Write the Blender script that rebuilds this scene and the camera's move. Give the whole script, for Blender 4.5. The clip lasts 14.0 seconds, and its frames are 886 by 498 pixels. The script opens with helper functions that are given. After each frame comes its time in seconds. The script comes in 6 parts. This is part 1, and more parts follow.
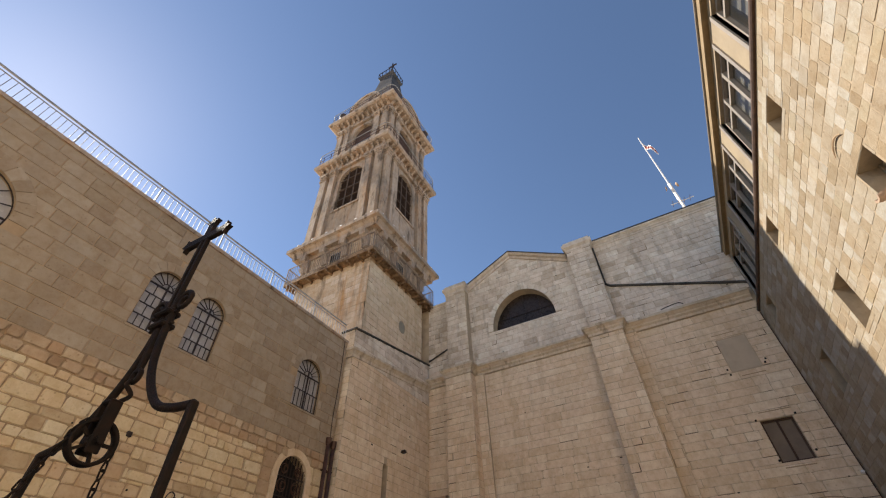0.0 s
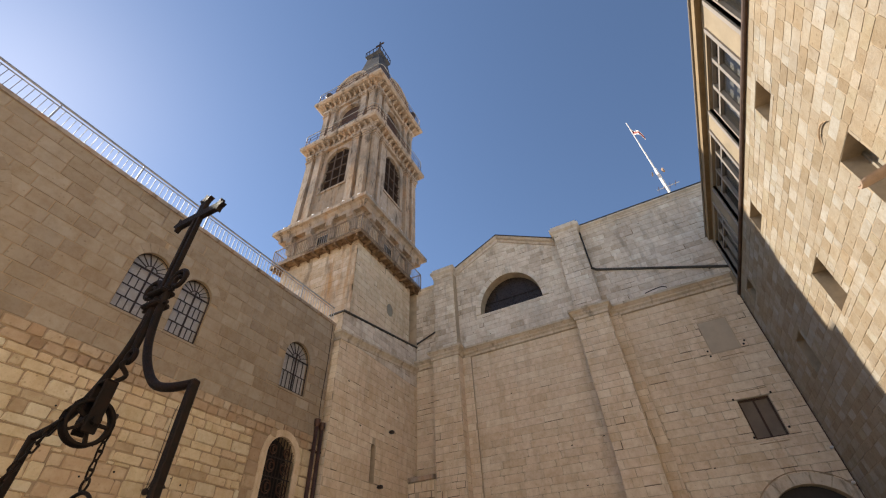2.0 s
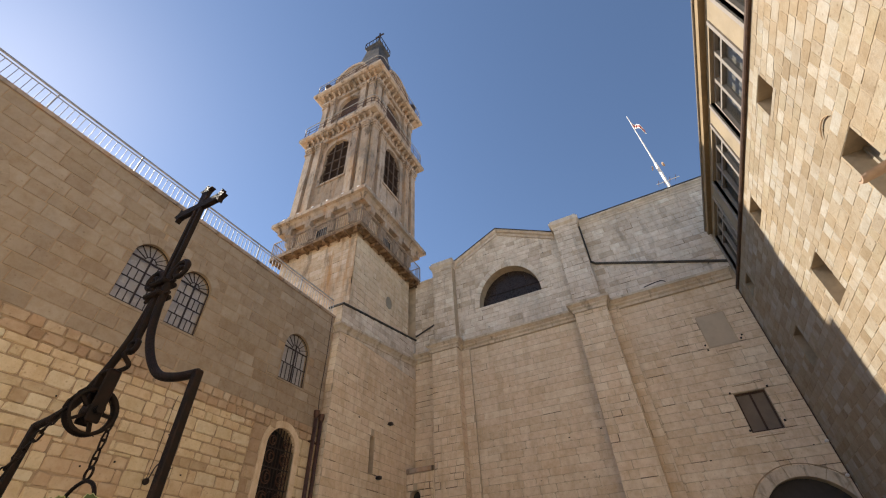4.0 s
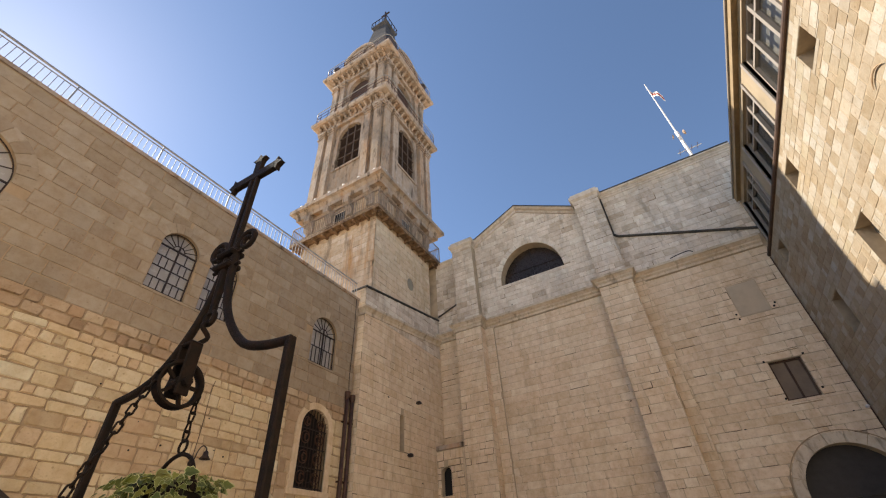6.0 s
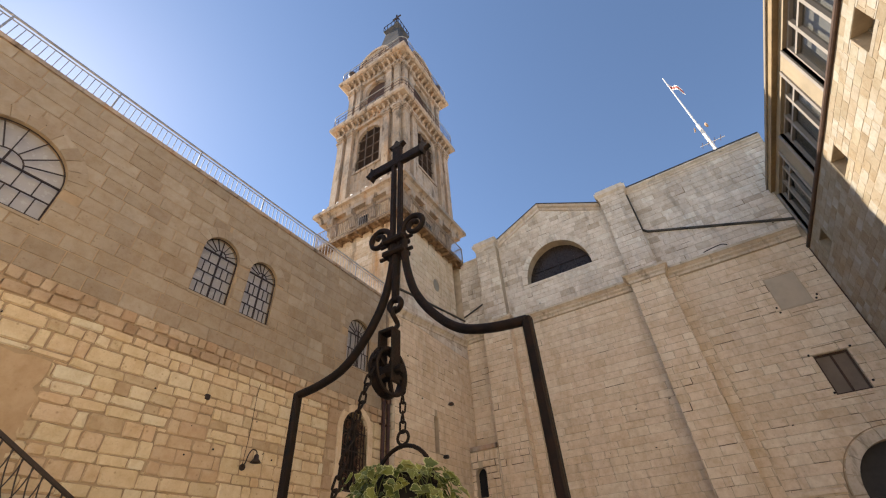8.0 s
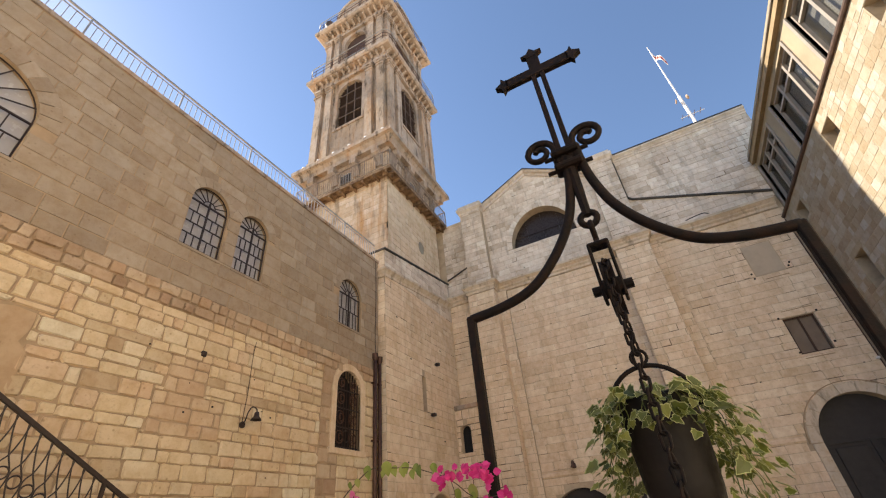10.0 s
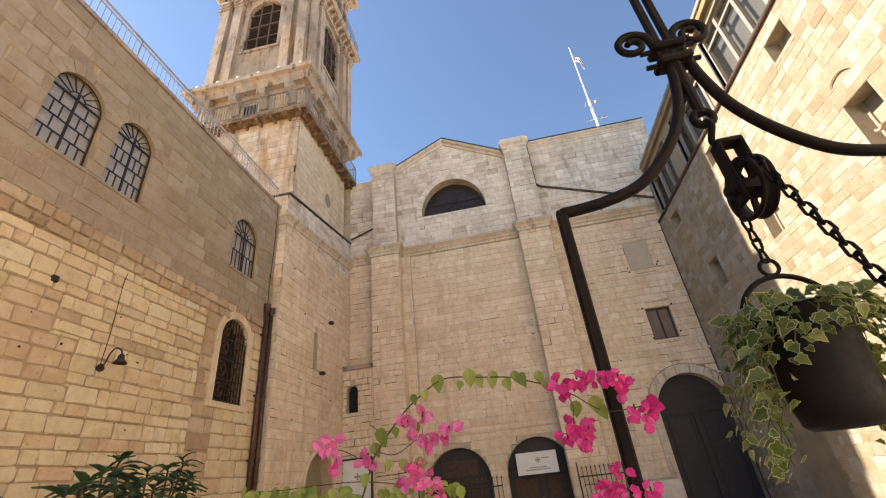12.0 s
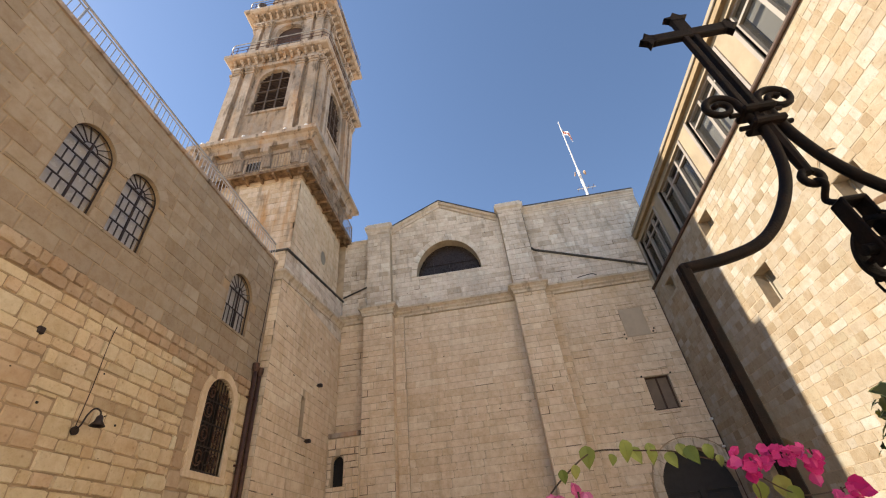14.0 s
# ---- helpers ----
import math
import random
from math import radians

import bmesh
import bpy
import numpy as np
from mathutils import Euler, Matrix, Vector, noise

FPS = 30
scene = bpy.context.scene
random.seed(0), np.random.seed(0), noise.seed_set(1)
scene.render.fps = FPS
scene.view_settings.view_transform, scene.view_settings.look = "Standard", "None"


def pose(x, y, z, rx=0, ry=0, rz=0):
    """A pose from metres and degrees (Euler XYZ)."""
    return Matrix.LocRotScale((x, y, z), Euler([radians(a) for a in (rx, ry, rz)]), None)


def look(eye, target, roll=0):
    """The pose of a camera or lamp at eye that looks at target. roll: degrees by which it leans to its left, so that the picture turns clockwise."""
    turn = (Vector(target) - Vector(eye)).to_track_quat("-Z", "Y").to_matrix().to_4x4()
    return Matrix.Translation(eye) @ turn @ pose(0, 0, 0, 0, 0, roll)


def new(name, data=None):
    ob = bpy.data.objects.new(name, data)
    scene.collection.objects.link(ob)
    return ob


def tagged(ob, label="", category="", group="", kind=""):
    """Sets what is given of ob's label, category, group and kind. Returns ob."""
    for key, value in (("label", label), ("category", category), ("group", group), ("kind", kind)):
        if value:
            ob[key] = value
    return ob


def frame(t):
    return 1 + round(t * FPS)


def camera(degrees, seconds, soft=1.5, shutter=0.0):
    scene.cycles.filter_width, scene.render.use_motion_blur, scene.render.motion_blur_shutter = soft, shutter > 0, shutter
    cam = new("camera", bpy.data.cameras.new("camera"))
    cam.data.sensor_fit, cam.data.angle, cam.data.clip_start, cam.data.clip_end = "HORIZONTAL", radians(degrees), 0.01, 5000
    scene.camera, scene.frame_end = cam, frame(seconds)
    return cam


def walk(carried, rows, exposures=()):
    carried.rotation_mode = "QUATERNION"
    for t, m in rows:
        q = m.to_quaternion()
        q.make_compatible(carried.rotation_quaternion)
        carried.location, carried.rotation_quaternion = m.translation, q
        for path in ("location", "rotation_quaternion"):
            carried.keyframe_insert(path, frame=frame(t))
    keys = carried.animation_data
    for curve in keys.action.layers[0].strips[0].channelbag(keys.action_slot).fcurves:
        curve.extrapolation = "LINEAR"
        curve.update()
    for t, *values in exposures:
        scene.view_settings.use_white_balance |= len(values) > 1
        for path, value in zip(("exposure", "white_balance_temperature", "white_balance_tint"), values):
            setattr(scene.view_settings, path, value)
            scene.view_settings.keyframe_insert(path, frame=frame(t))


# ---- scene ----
cam = camera(92.7, 14.0, soft=1.15)
PATH = [
    (0, (0.084, -0.059, 1.507), (-0.591, 1.218, 2.89), -2.0),
    (0.5, (0.076, -0.065, 1.506), (-0.597, 1.225, 2.878), -2.1),
    (1, (0.049, -0.073, 1.501), (-0.618, 1.235, 2.859), -2.5),
    (1.5, (0.014, -0.074, 1.504), (-0.643, 1.256, 2.845), -2.9),
    (2, (0.008, -0.068, 1.509), (-0.638, 1.284, 2.833), -3.2),
    (2.5, (0.01, -0.071, 1.505), (-0.627, 1.298, 2.816), -3.3),
    (5, (-0.078, -0.068, 1.511), (-0.754, 1.308, 2.796), -2.7),
    (5.5, (-0.186, -0.022, 1.516), (-0.889, 1.361, 2.779), -3.2),
    (6, (-0.349, -0.076, 1.515), (-1.082, 1.313, 2.753), -3.8),
    (6.5, (-0.57, -0.189, 1.529), (-1.33, 1.197, 2.754), -4.2),
    (7, (-0.724, -0.24, 1.536), (-1.499, 1.133, 2.767), -4.2),
    (7.5, (-0.877, -0.273, 1.541), (-1.65, 1.087, 2.787), -4.3),
    (7.7, (-0.942, -0.302, 1.543), (-1.71, 1.057, 2.793), -4.3),
    (9.8, (-1.82, -0.508, 1.536), (-2.515, 0.981, 2.677), -5.6),
    (10, (-1.91, -0.499, 1.559), (-2.587, 1.018, 2.674), -6.0),
    (10.5, (-2.093, -0.44, 1.541), (-2.697, 1.155, 2.586), -6.7),
    (11, (-2.28, -0.357, 1.553), (-2.781, 1.313, 2.534), -6.9),
    (11.5, (-2.477, -0.314, 1.546), (-2.851, 1.407, 2.494), -6.7),
    (12, (-2.618, -0.289, 1.539), (-2.857, 1.455, 2.49), -6.4),
    (12.5, (-2.706, -0.221, 1.547), (-2.828, 1.514, 2.534), -6.2),
    (13, (-2.82, -0.187, 1.559), (-2.87, 1.52, 2.6), -6.3),
    (13.5, (-2.918, -0.206, 1.587), (-2.968, 1.459, 2.695), -6.5),
    (14, (-2.979, -0.26, 1.592), (-3.108, 1.344, 2.78), -6.5),
]
EXPOSURES = [(0.0, 1.36, 6750, 10), (5.0, 1.48, 6850, 10), (6.5, 1.66, 6900, 10), (7.5, 1.69, 6900, 10), (10.0, 1.96, 6950, 10), (11.0, 2.11, 7000, 10), (12.5, 2.05, 7050, 10), (14.0, 1.78, 6950, 10)]
walk(cam, [(t, look(eye, target, roll)) for t, eye, target, roll in PATH], EXPOSURES)

# ---- world, sun, exposure ----
SUN_DIR = Vector((-0.755, -0.035, 0.655)).normalized()
world = bpy.data.worlds.new("sky")
scene.world = world
world.use_nodes = True
wn = world.node_tree.nodes
sky = wn.new("ShaderNodeTexSky")
sky.sky_type = 'NISHITA'
sky.sun_disc = False
sky.sun_elevation = math.asin(SUN_DIR.z)
sky.sun_rotation = math.atan2(SUN_DIR.x, SUN_DIR.y)
sky.altitude = 1200
sky.air_density = 1.0
sky.dust_density = 0.4
sky.ozone_density = 3.0
world.node_tree.links.new(sky.outputs[0], wn["Background"].inputs[0])
wn["Background"].inputs[1].default_value = 0.07
sun = new("sun", bpy.data.lights.new("sun", 'SUN'))
sun.data.energy = 3.4
sun.data.angle = radians(0.55)
sun.data.color = (1.0, 0.93, 0.82)
sun.matrix_world = look(SUN_DIR * 60, (0, 0, 0))


# ---- materials ----
def ramp(nt, stops):
    r = nt.nodes.new("ShaderNodeValToRGB")
    el = r.color_ramp.elements
    while len(el) < len(stops):
        el.new(0.5)
    for e, (p, c) in zip(el, stops):
        e.position, e.color = p, (*c, 1)
    return r


def noise_tex(nt, vec, scale, detail=4.0, rough=0.55, stretch=None):
    if stretch:
        mp = nt.nodes.new("ShaderNodeMapping")
        mp.inputs["Scale"].default_value = stretch
        nt.links.new(vec, mp.inputs["Vector"])
        vec = mp.outputs[0]
    n = nt.nodes.new("ShaderNodeTexNoise")
    n.inputs["Scale"].default_value = scale
    n.inputs["Detail"].default_value = detail
    n.inputs["Roughness"].default_value = rough
    nt.links.new(vec, n.inputs["Vector"])
    return n


def mixcol(nt, a, b, fac, mode='MIX'):
    m = nt.nodes.new("ShaderNodeMix")
    m.data_type, m.blend_type = 'RGBA', mode
    for sock, v in ((m.inputs[0], fac), (m.inputs[6], a), (m.inputs[7], b)):
        if hasattr(v, "default_value"):
            nt.links.new(v, sock)
        elif isinstance(v, (int, float)):
            sock.default_value = v
        else:
            sock.default_value = (*v, 1)
    return m.outputs[2]


def maprange(nt, v, a, b, c=0.0, d=1.0):
    m = nt.nodes.new("ShaderNodeMapRange")
    for i, x in enumerate((a, b, c, d)):
        m.inputs[1 + i].default_value = x
    nt.links.new(v, m.inputs[0])
    return m.outputs[0]


def material(name):
    m = bpy.data.materials.new(name)
    m.use_nodes = True
    nt = m.node_tree
    return m, nt, nt.nodes["Principled BSDF"]


def bump(nt, bs, height, strength, dist):
    b = nt.nodes.new("ShaderNodeBump")
    b.inputs["Strength"].default_value = strength
    b.inputs["Distance"].default_value = dist
    nt.links.new(height, b.inputs["Height"])
    nt.links.new(b.outputs[0], bs.inputs["Normal"])


def stone_mat(name, cols, stain=(0.3, 0.2, 0.12), stain_amt=0.35, pit=0.5, bump_s=0.5, streak=0.0, streak_col=(0.45, 0.22, 0.08), grey=0.0, rough=0.88, drip=0.0, spread=1.0):
    """Limestone: a tint for each block, fine grain, broad weathering, streaks of run-down rust."""
    m, nt, bs = material(name)
    geo = nt.nodes.new("ShaderNodeNewGeometry")
    oi = nt.nodes.new("ShaderNodeObjectInfo")
    add = nt.nodes.new("ShaderNodeMath")
    add.operation = 'ADD'
    nt.links.new(geo.outputs["Random Per Island"], add.inputs[0])
    nt.links.new(oi.outputs["Random"], add.inputs[1])
    fr = nt.nodes.new("ShaderNodeMath")
    fr.operation = 'FRACT'
    nt.links.new(add.outputs[0], fr.inputs[0])
    n = len(cols)
    mean = [sum(c[i] for c in cols) / n for i in range(3)]
    cols = [tuple(min(0.82, m + spread * (v - m)) for v, m in zip(c, mean)) for c in cols]
    r = ramp(nt, [(i / (n - 1), c) for i, c in enumerate(cols)])
    nt.links.new(fr.outputs[0], r.inputs[0])
    pos = geo.outputs["Position"]
    broad = noise_tex(nt, pos, 0.55, 5, 0.6)
    col = mixcol(nt, r.outputs[0], stain, maprange(nt, broad.outputs[0], 0.5, 0.78, 0, stain_amt))
    if streak:
        st = noise_tex(nt, pos, 1.3, 4, 0.6, (2.2, 2.2, 0.22))
        col = mixcol(nt, col, streak_col, maprange(nt, st.outputs[0], 0.52, 0.72, 0, streak))
    if grey:
        gn = noise_tex(nt, pos, 0.9, 6, 0.7, (1, 1, 0.5))
        col = mixcol(nt, col, (0.2, 0.18, 0.16), maprange(nt, gn.outputs[0], 0.48, 0.7, 0, grey))
    if drip:
        dn = noise_tex(nt, pos, 2.6, 5, 0.65, (1.3, 1.3, 0.28))
        col = mixcol(nt, col, (0.11, 0.08, 0.055), maprange(nt, dn.outputs[0], 0.54, 0.68, 0, drip))
    grain = noise_tex(nt, pos, 24, 6, 0.7)
    col = mixcol(nt, col, (0.35, 0.3, 0.25), maprange(nt, grain.outputs[0], 0.55, 0.8, 0, pit * 0.5), 'MULTIPLY')
    mid = noise_tex(nt, pos, 5, 5, 0.65)
    vor = nt.nodes.new("ShaderNodeTexVoronoi")
    vor.inputs["Scale"].default_value = 7
    nt.links.new(pos, vor.inputs["Vector"])
    col = mixcol(nt, col, (0.4, 0.3, 0.2), maprange(nt, vor.outputs["Distance"], 0.16, 0.05, 0, pit * 0.55), 'MULTIPLY')
    col = mixcol(nt, col, (0.8, 0.72, 0.62), maprange(nt, mid.outputs[0], 0.4, 0.68, 0.0, 0.75), 'MULTIPLY')
    nt.links.new(col, bs.inputs["Base Color"])
    bs.inputs["Roughness"].default_value = rough
    bs.inputs["Specular IOR Level"].default_value = 0.25
    h = mixcol(nt, mid.outputs[0], grain.outputs[0], 0.45)
    bump(nt, bs, h, bump_s, 0.02)
    return m


def plain_mat(name, col, rough=0.6, metal=0.0, var=0.25, scale=8.0, bump_s=0.15, col2=None, spec=0.4):
    m, nt, bs = material(name)
    geo = nt.nodes.new("ShaderNodeNewGeometry")
    a = noise_tex(nt, geo.outputs["Position"], scale, 5, 0.6)
    b = noise_tex(nt, geo.outputs["Position"], scale * 7, 4, 0.6)
    dark = col2 or tuple(c * (1 - var) for c in col)
    c = mixcol(nt, col, dark, maprange(nt, a.outputs[0], 0.4, 0.68))
    nt.links.new(c, bs.inputs["Base Color"])
    nt.links.new(maprange(nt, b.outputs[0], 0.3, 0.7, max(0.05, rough - 0.12), min(1, rough + 0.12)), bs.inputs["Roughness"])
    bs.inputs["Metallic"].default_value = metal
    bs.inputs["Specular IOR Level"].default_value = spec
    if bump_s:
        bump(nt, bs, b.outputs[0], bump_s, 0.01)
    return m


def leaf_mat(name, cols, back=0.5):
    m, nt, bs = material(name)
    oi = nt.nodes.new("ShaderNodeObjectInfo")
    geo = nt.nodes.new("ShaderNodeNewGeometry")
    add = nt.nodes.new("ShaderNodeMath")
    add.operation = 'ADD'
    nt.links.new(geo.outputs["Random Per Island"], add.inputs[0])
    nt.links.new(oi.outputs["Random"], add.inputs[1])
    fr = nt.nodes.new("ShaderNodeMath")
    fr.operation = 'FRACT'
    nt.links.new(add.outputs[0], fr.inputs[0])
    r = ramp(nt, [(i / (len(cols) - 1), c) for i, c in enumerate(cols)])
    nt.links.new(fr.outputs[0], r.inputs[0])
    n = noise_tex(nt, geo.outputs["Position"], 60, 4, 0.6)
    c = mixcol(nt, r.outputs[0], (0.5, 0.5, 0.4), maprange(nt, n.outputs[0], 0.45, 0.75, 0, 0.25), 'MULTIPLY')
    nt.links.new(c, bs.inputs["Base Color"])
    bs.inputs["Roughness"].default_value = 0.45
    tr = nt.nodes.new("ShaderNodeBsdfTranslucent")
    nt.links.new(c, tr.inputs[0])
    mx = nt.nodes.new("ShaderNodeMixShader")
    mx.inputs[0].default_value = back
    nt.links.new(bs.outputs[0], mx.inputs[1])
    nt.links.new(tr.outputs[0], mx.inputs[2])
    nt.links.new(mx.outputs[0], nt.nodes["Material Output"].inputs[0])
    return m


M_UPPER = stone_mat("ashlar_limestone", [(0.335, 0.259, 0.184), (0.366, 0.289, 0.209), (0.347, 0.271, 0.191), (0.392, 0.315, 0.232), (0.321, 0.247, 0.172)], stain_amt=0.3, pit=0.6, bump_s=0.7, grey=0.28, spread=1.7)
M_RUSTIC = stone_mat("rustic_limestone", [(0.47, 0.345, 0.215), (0.66, 0.53, 0.34), (0.671, 0.516, 0.327), (0.688, 0.576, 0.396), (0.636, 0.473, 0.301), (0.688, 0.550, 0.353), (0.602, 0.421, 0.267), (0.688, 0.602, 0.430)], stain=(0.5, 0.31, 0.17), stain_amt=0.4, pit=0.9, bump_s=1.5)
M_RED = stone_mat("weathered_red_stone", [(0.414, 0.279, 0.180), (0.504, 0.369, 0.243), (0.360, 0.243, 0.153), (0.558, 0.432, 0.297), (0.450, 0.297, 0.180)], stain=(0.28, 0.17, 0.1), stain_amt=0.6, pit=1.0, bump_s=1.2)
M_CHURCH = stone_mat("church_limestone", [(0.713, 0.566, 0.412), (0.775, 0.624, 0.466), (0.738, 0.578, 0.412), (0.800, 0.670, 0.509), (0.689, 0.532, 0.368)], stain=(0.46, 0.33, 0.2), stain_amt=0.45, pit=0.7, bump_s=0.9, streak=0.35, streak_col=(0.46, 0.3, 0.15), drip=0.12, spread=1.15)
M_PALE = stone_mat("pale_weathered_limestone", [(0.56, 0.465, 0.365), (0.717, 0.631, 0.533), (0.789, 0.701, 0.602), (0.681, 0.584, 0.486), (0.800, 0.736, 0.638)], stain=(0.36, 0.27, 0.19), stain_amt=0.4, pit=0.8, bump_s=1.2, grey=0.32, drip=0.35, spread=1.15)
M_TOWER = stone_mat("tower_limestone", [(0.468, 0.368, 0.289), (0.508, 0.407, 0.332), (0.444, 0.346, 0.266), (0.532, 0.439, 0.365)], stain=(0.45, 0.3, 0.16), stain_amt=0.6, pit=0.9, bump_s=1.1, streak=0.55, grey=0.9, drip=0.9, spread=1.4)
M_STAINED = stone_mat("rust_stained_limestone", [(0.633, 0.478, 0.339), (0.676, 0.530, 0.392), (0.600, 0.446, 0.307), (0.709, 0.571, 0.445)], stain=(0.5, 0.28, 0.12), stain_amt=0.6, pit=0.8, grey=0.35, streak=0.85, streak_col=(0.5, 0.26, 0.1), drip=0.55, spread=1.4)
M_TRIM = stone_mat("moulded_limestone", [(0.451, 0.357, 0.286), (0.451, 0.357, 0.286)], stain=(0.42, 0.28, 0.16), stain_amt=0.6, pit=0.9, bump_s=1.1, grey=0.85, streak=0.6, drip=0.95)
M_CTRIM = stone_mat("church_trim_stone", [(0.64, 0.54, 0.42), (0.64, 0.54, 0.42)], stain=(0.42, 0.3, 0.18), stain_amt=0.55, pit=0.7, bump_s=0.9, grey=0.35, drip=0.6)
M_EAST = stone_mat("sunlit_wall_limestone", [(0.277, 0.221, 0.152), (0.322, 0.277, 0.213), (0.294, 0.238, 0.168), (0.354, 0.328, 0.280), (0.259, 0.205, 0.141), (0.315, 0.274, 0.202), (0.368, 0.333, 0.280), (0.283, 0.228, 0.158)], stain=(0.42, 0.3, 0.17), stain_amt=0.4, pit=0.9, bump_s=1.0, spread=1.25)
M_MORTAR_BR = plain_mat("brown_mortar", (0.36, 0.28, 0.19), 0.95, 0, 0.3, 3, 0.6)
M_MORTAR_DK = plain_mat("old_mortar", (0.4, 0.28, 0.17), 0.95, 0, 0.3, 3, 0.6)
M_MORTAR_LT = plain_mat("pale_mortar", (0.5, 0.39, 0.27), 0.95, 0, 0.25, 3, 0.5)
M_PLASTER = stone_mat("smooth_brown_stone", [(0.561, 0.408, 0.264), (0.612, 0.468, 0.306), (0.527, 0.374, 0.238), (0.578, 0.433, 0.281)], stain=(0.44, 0.27, 0.15), stain_amt=0.5, pit=0.7, bump_s=0.9)
M_PATCH = stone_mat("brown_lime_plaster", [(0.47, 0.33, 0.2), (0.47, 0.33, 0.2)], stain=(0.33, 0.2, 0.11), stain_amt=0.5, pit=0.6, bump_s=0.8)
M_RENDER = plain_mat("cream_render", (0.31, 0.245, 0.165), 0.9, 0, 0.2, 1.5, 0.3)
M_IRON = plain_mat("wrought_iron", (0.008, 0.006, 0.005), 0.6, 0.0, 0.45, 30, 0.3, (0.017, 0.009, 0.006), 0.08)
M_IRON_DK = plain_mat("painted_iron", (0.035, 0.021, 0.016), 0.5, 0.2, 0.3, 20, 0.2)
M_RUST = plain_mat("rusted_steel", (0.3, 0.19, 0.105), 0.85, 0.1, 0.5, 5, 0.6, (0.075, 0.038, 0.022))
M_TANRAIL = plain_mat("weathered_steel_rail", (0.34, 0.25, 0.18), 0.65, 0.2, 0.4, 6, 0.1)
M_GALV = plain_mat("galvanised_rail", (0.42, 0.4, 0.38), 0.5, 0.5, 0.3, 6, 0.1)
M_BROWN = plain_mat("brown_painted_metal", (0.105, 0.05, 0.032), 0.5, 0.3, 0.4, 8, 0.2)
M_LEAD = plain_mat("dark_lead_sheet", (0.075, 0.064, 0.055), 0.65, 0.2, 0.4, 2, 0.3, (0.03, 0.03, 0.03))
M_LOUVRE = plain_mat("dark_brown_wood", (0.075, 0.04, 0.025), 0.7, 0, 0.4, 10, 0.3)
M_GLAZE = plain_mat("faded_brown_glazing_bar", (0.12, 0.08, 0.055), 0.7, 0, 0.3, 8, 0.2)
# near-black that stands in for lack of light in rooms, openings and pocks
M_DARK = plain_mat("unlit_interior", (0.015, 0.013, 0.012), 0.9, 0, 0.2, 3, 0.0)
M_DOOR = plain_mat("dark_door", (0.03, 0.025, 0.025), 0.55, 0, 0.3, 6, 0.2)
M_PANE = plain_mat("dull_grey_glass", (0.41, 0.38, 0.36), 0.22, 0, 0.2, 1.2, 0.0, spec=0.6)
M_DKGLASS = plain_mat("dark_window_glass", (0.04, 0.028, 0.022), 0.3, 0, 0.3, 2, 0.0, spec=0.25)
M_CLEAR = plain_mat("dim_window_glass", (0.03, 0.03, 0.03), 0.12, 0, 0.1, 2, 0.0, spec=0.5)
M_CLEAR.node_tree.nodes["Principled BSDF"].inputs["Alpha"].default_value = 0.35
M_BOARD = plain_mat("grey_board_shutter", (0.3, 0.26, 0.2), 0.8, 0, 0.2, 3, 0.15)
M_PANEL = plain_mat("smooth_cement_infill", (0.5, 0.4, 0.29), 0.9, 0, 0.12, 2.5, 0.25)
M_BOARD_BR = plain_mat("brown_board_leaf", (0.2, 0.15, 0.11), 0.75, 0, 0.2, 3, 0.15)
M_WFRAME = plain_mat("greyish_window_frame", (0.27, 0.235, 0.2), 0.5, 0, 0.15, 4, 0.05)
M_DRIP = plain_mat("pinkish_stone_moulding", (0.4, 0.28, 0.2), 0.85, 0, 0.3, 4, 0.3)
M_BLIND = plain_mat("greenish_cream_blind", (0.5, 0.48, 0.42), 0.7, 0, 0.15, 2, 0.05)
M_EAVE = plain_mat("ochre_eave_board", (0.27, 0.19, 0.1), 0.75, 0, 0.25, 3, 0.2)
M_SIGN = plain_mat("white_sign_board", (0.72, 0.68, 0.62), 0.6, 0, 0.08, 4, 0.0)
M_INK = plain_mat("grey_lettering", (0.25, 0.23, 0.2), 0.6, 0, 0.1, 10, 0.0)
M_WHITE = plain_mat("white_mast_paint", (0.75, 0.72, 0.7), 0.5, 0, 0.1, 4, 0.0)
M_REDP = plain_mat("faded_red_paint", (0.5, 0.09, 0.06), 0.6, 0, 0.25, 6, 0.0)
# dark brown for the shade in joints that have lost their mortar
M_JOINT_SHADE = plain_mat("open_joint_shade", (0.15, 0.1, 0.062), 0.95, 0, 0.4, 5, 0.4)
# white for an added wall out of view that reflects sun
M_BOUNCE = plain_mat("bounce_white", (0.78, 0.72, 0.62), 0.9, 0, 0.12, 1.2, 0.3)
M_PAVE = stone_mat("paving_limestone", [(0.672, 0.594, 0.482), (0.706, 0.627, 0.515), (0.650, 0.571, 0.459)], stain_amt=0.3)
M_POT = plain_mat("dark_copper_bucket", (0.011, 0.008, 0.006), 0.55, 0.0, 0.4, 9, 0.12, spec=0.15)
M_SOIL = plain_mat("potting_soil", (0.05, 0.035, 0.025), 0.95, 0, 0.3, 40, 0.8)
M_IVY = leaf_mat("variegated_ivy", [(0.07, 0.095, 0.018), (0.15, 0.165, 0.03), (0.1, 0.125, 0.02), (0.24, 0.24, 0.05), (0.05, 0.075, 0.02), (0.18, 0.17, 0.035)], 0.45)
M_IVYRIM = leaf_mat("pale_ivy_edge", [(0.5, 0.49, 0.24), (0.34, 0.37, 0.14)], 0.4)
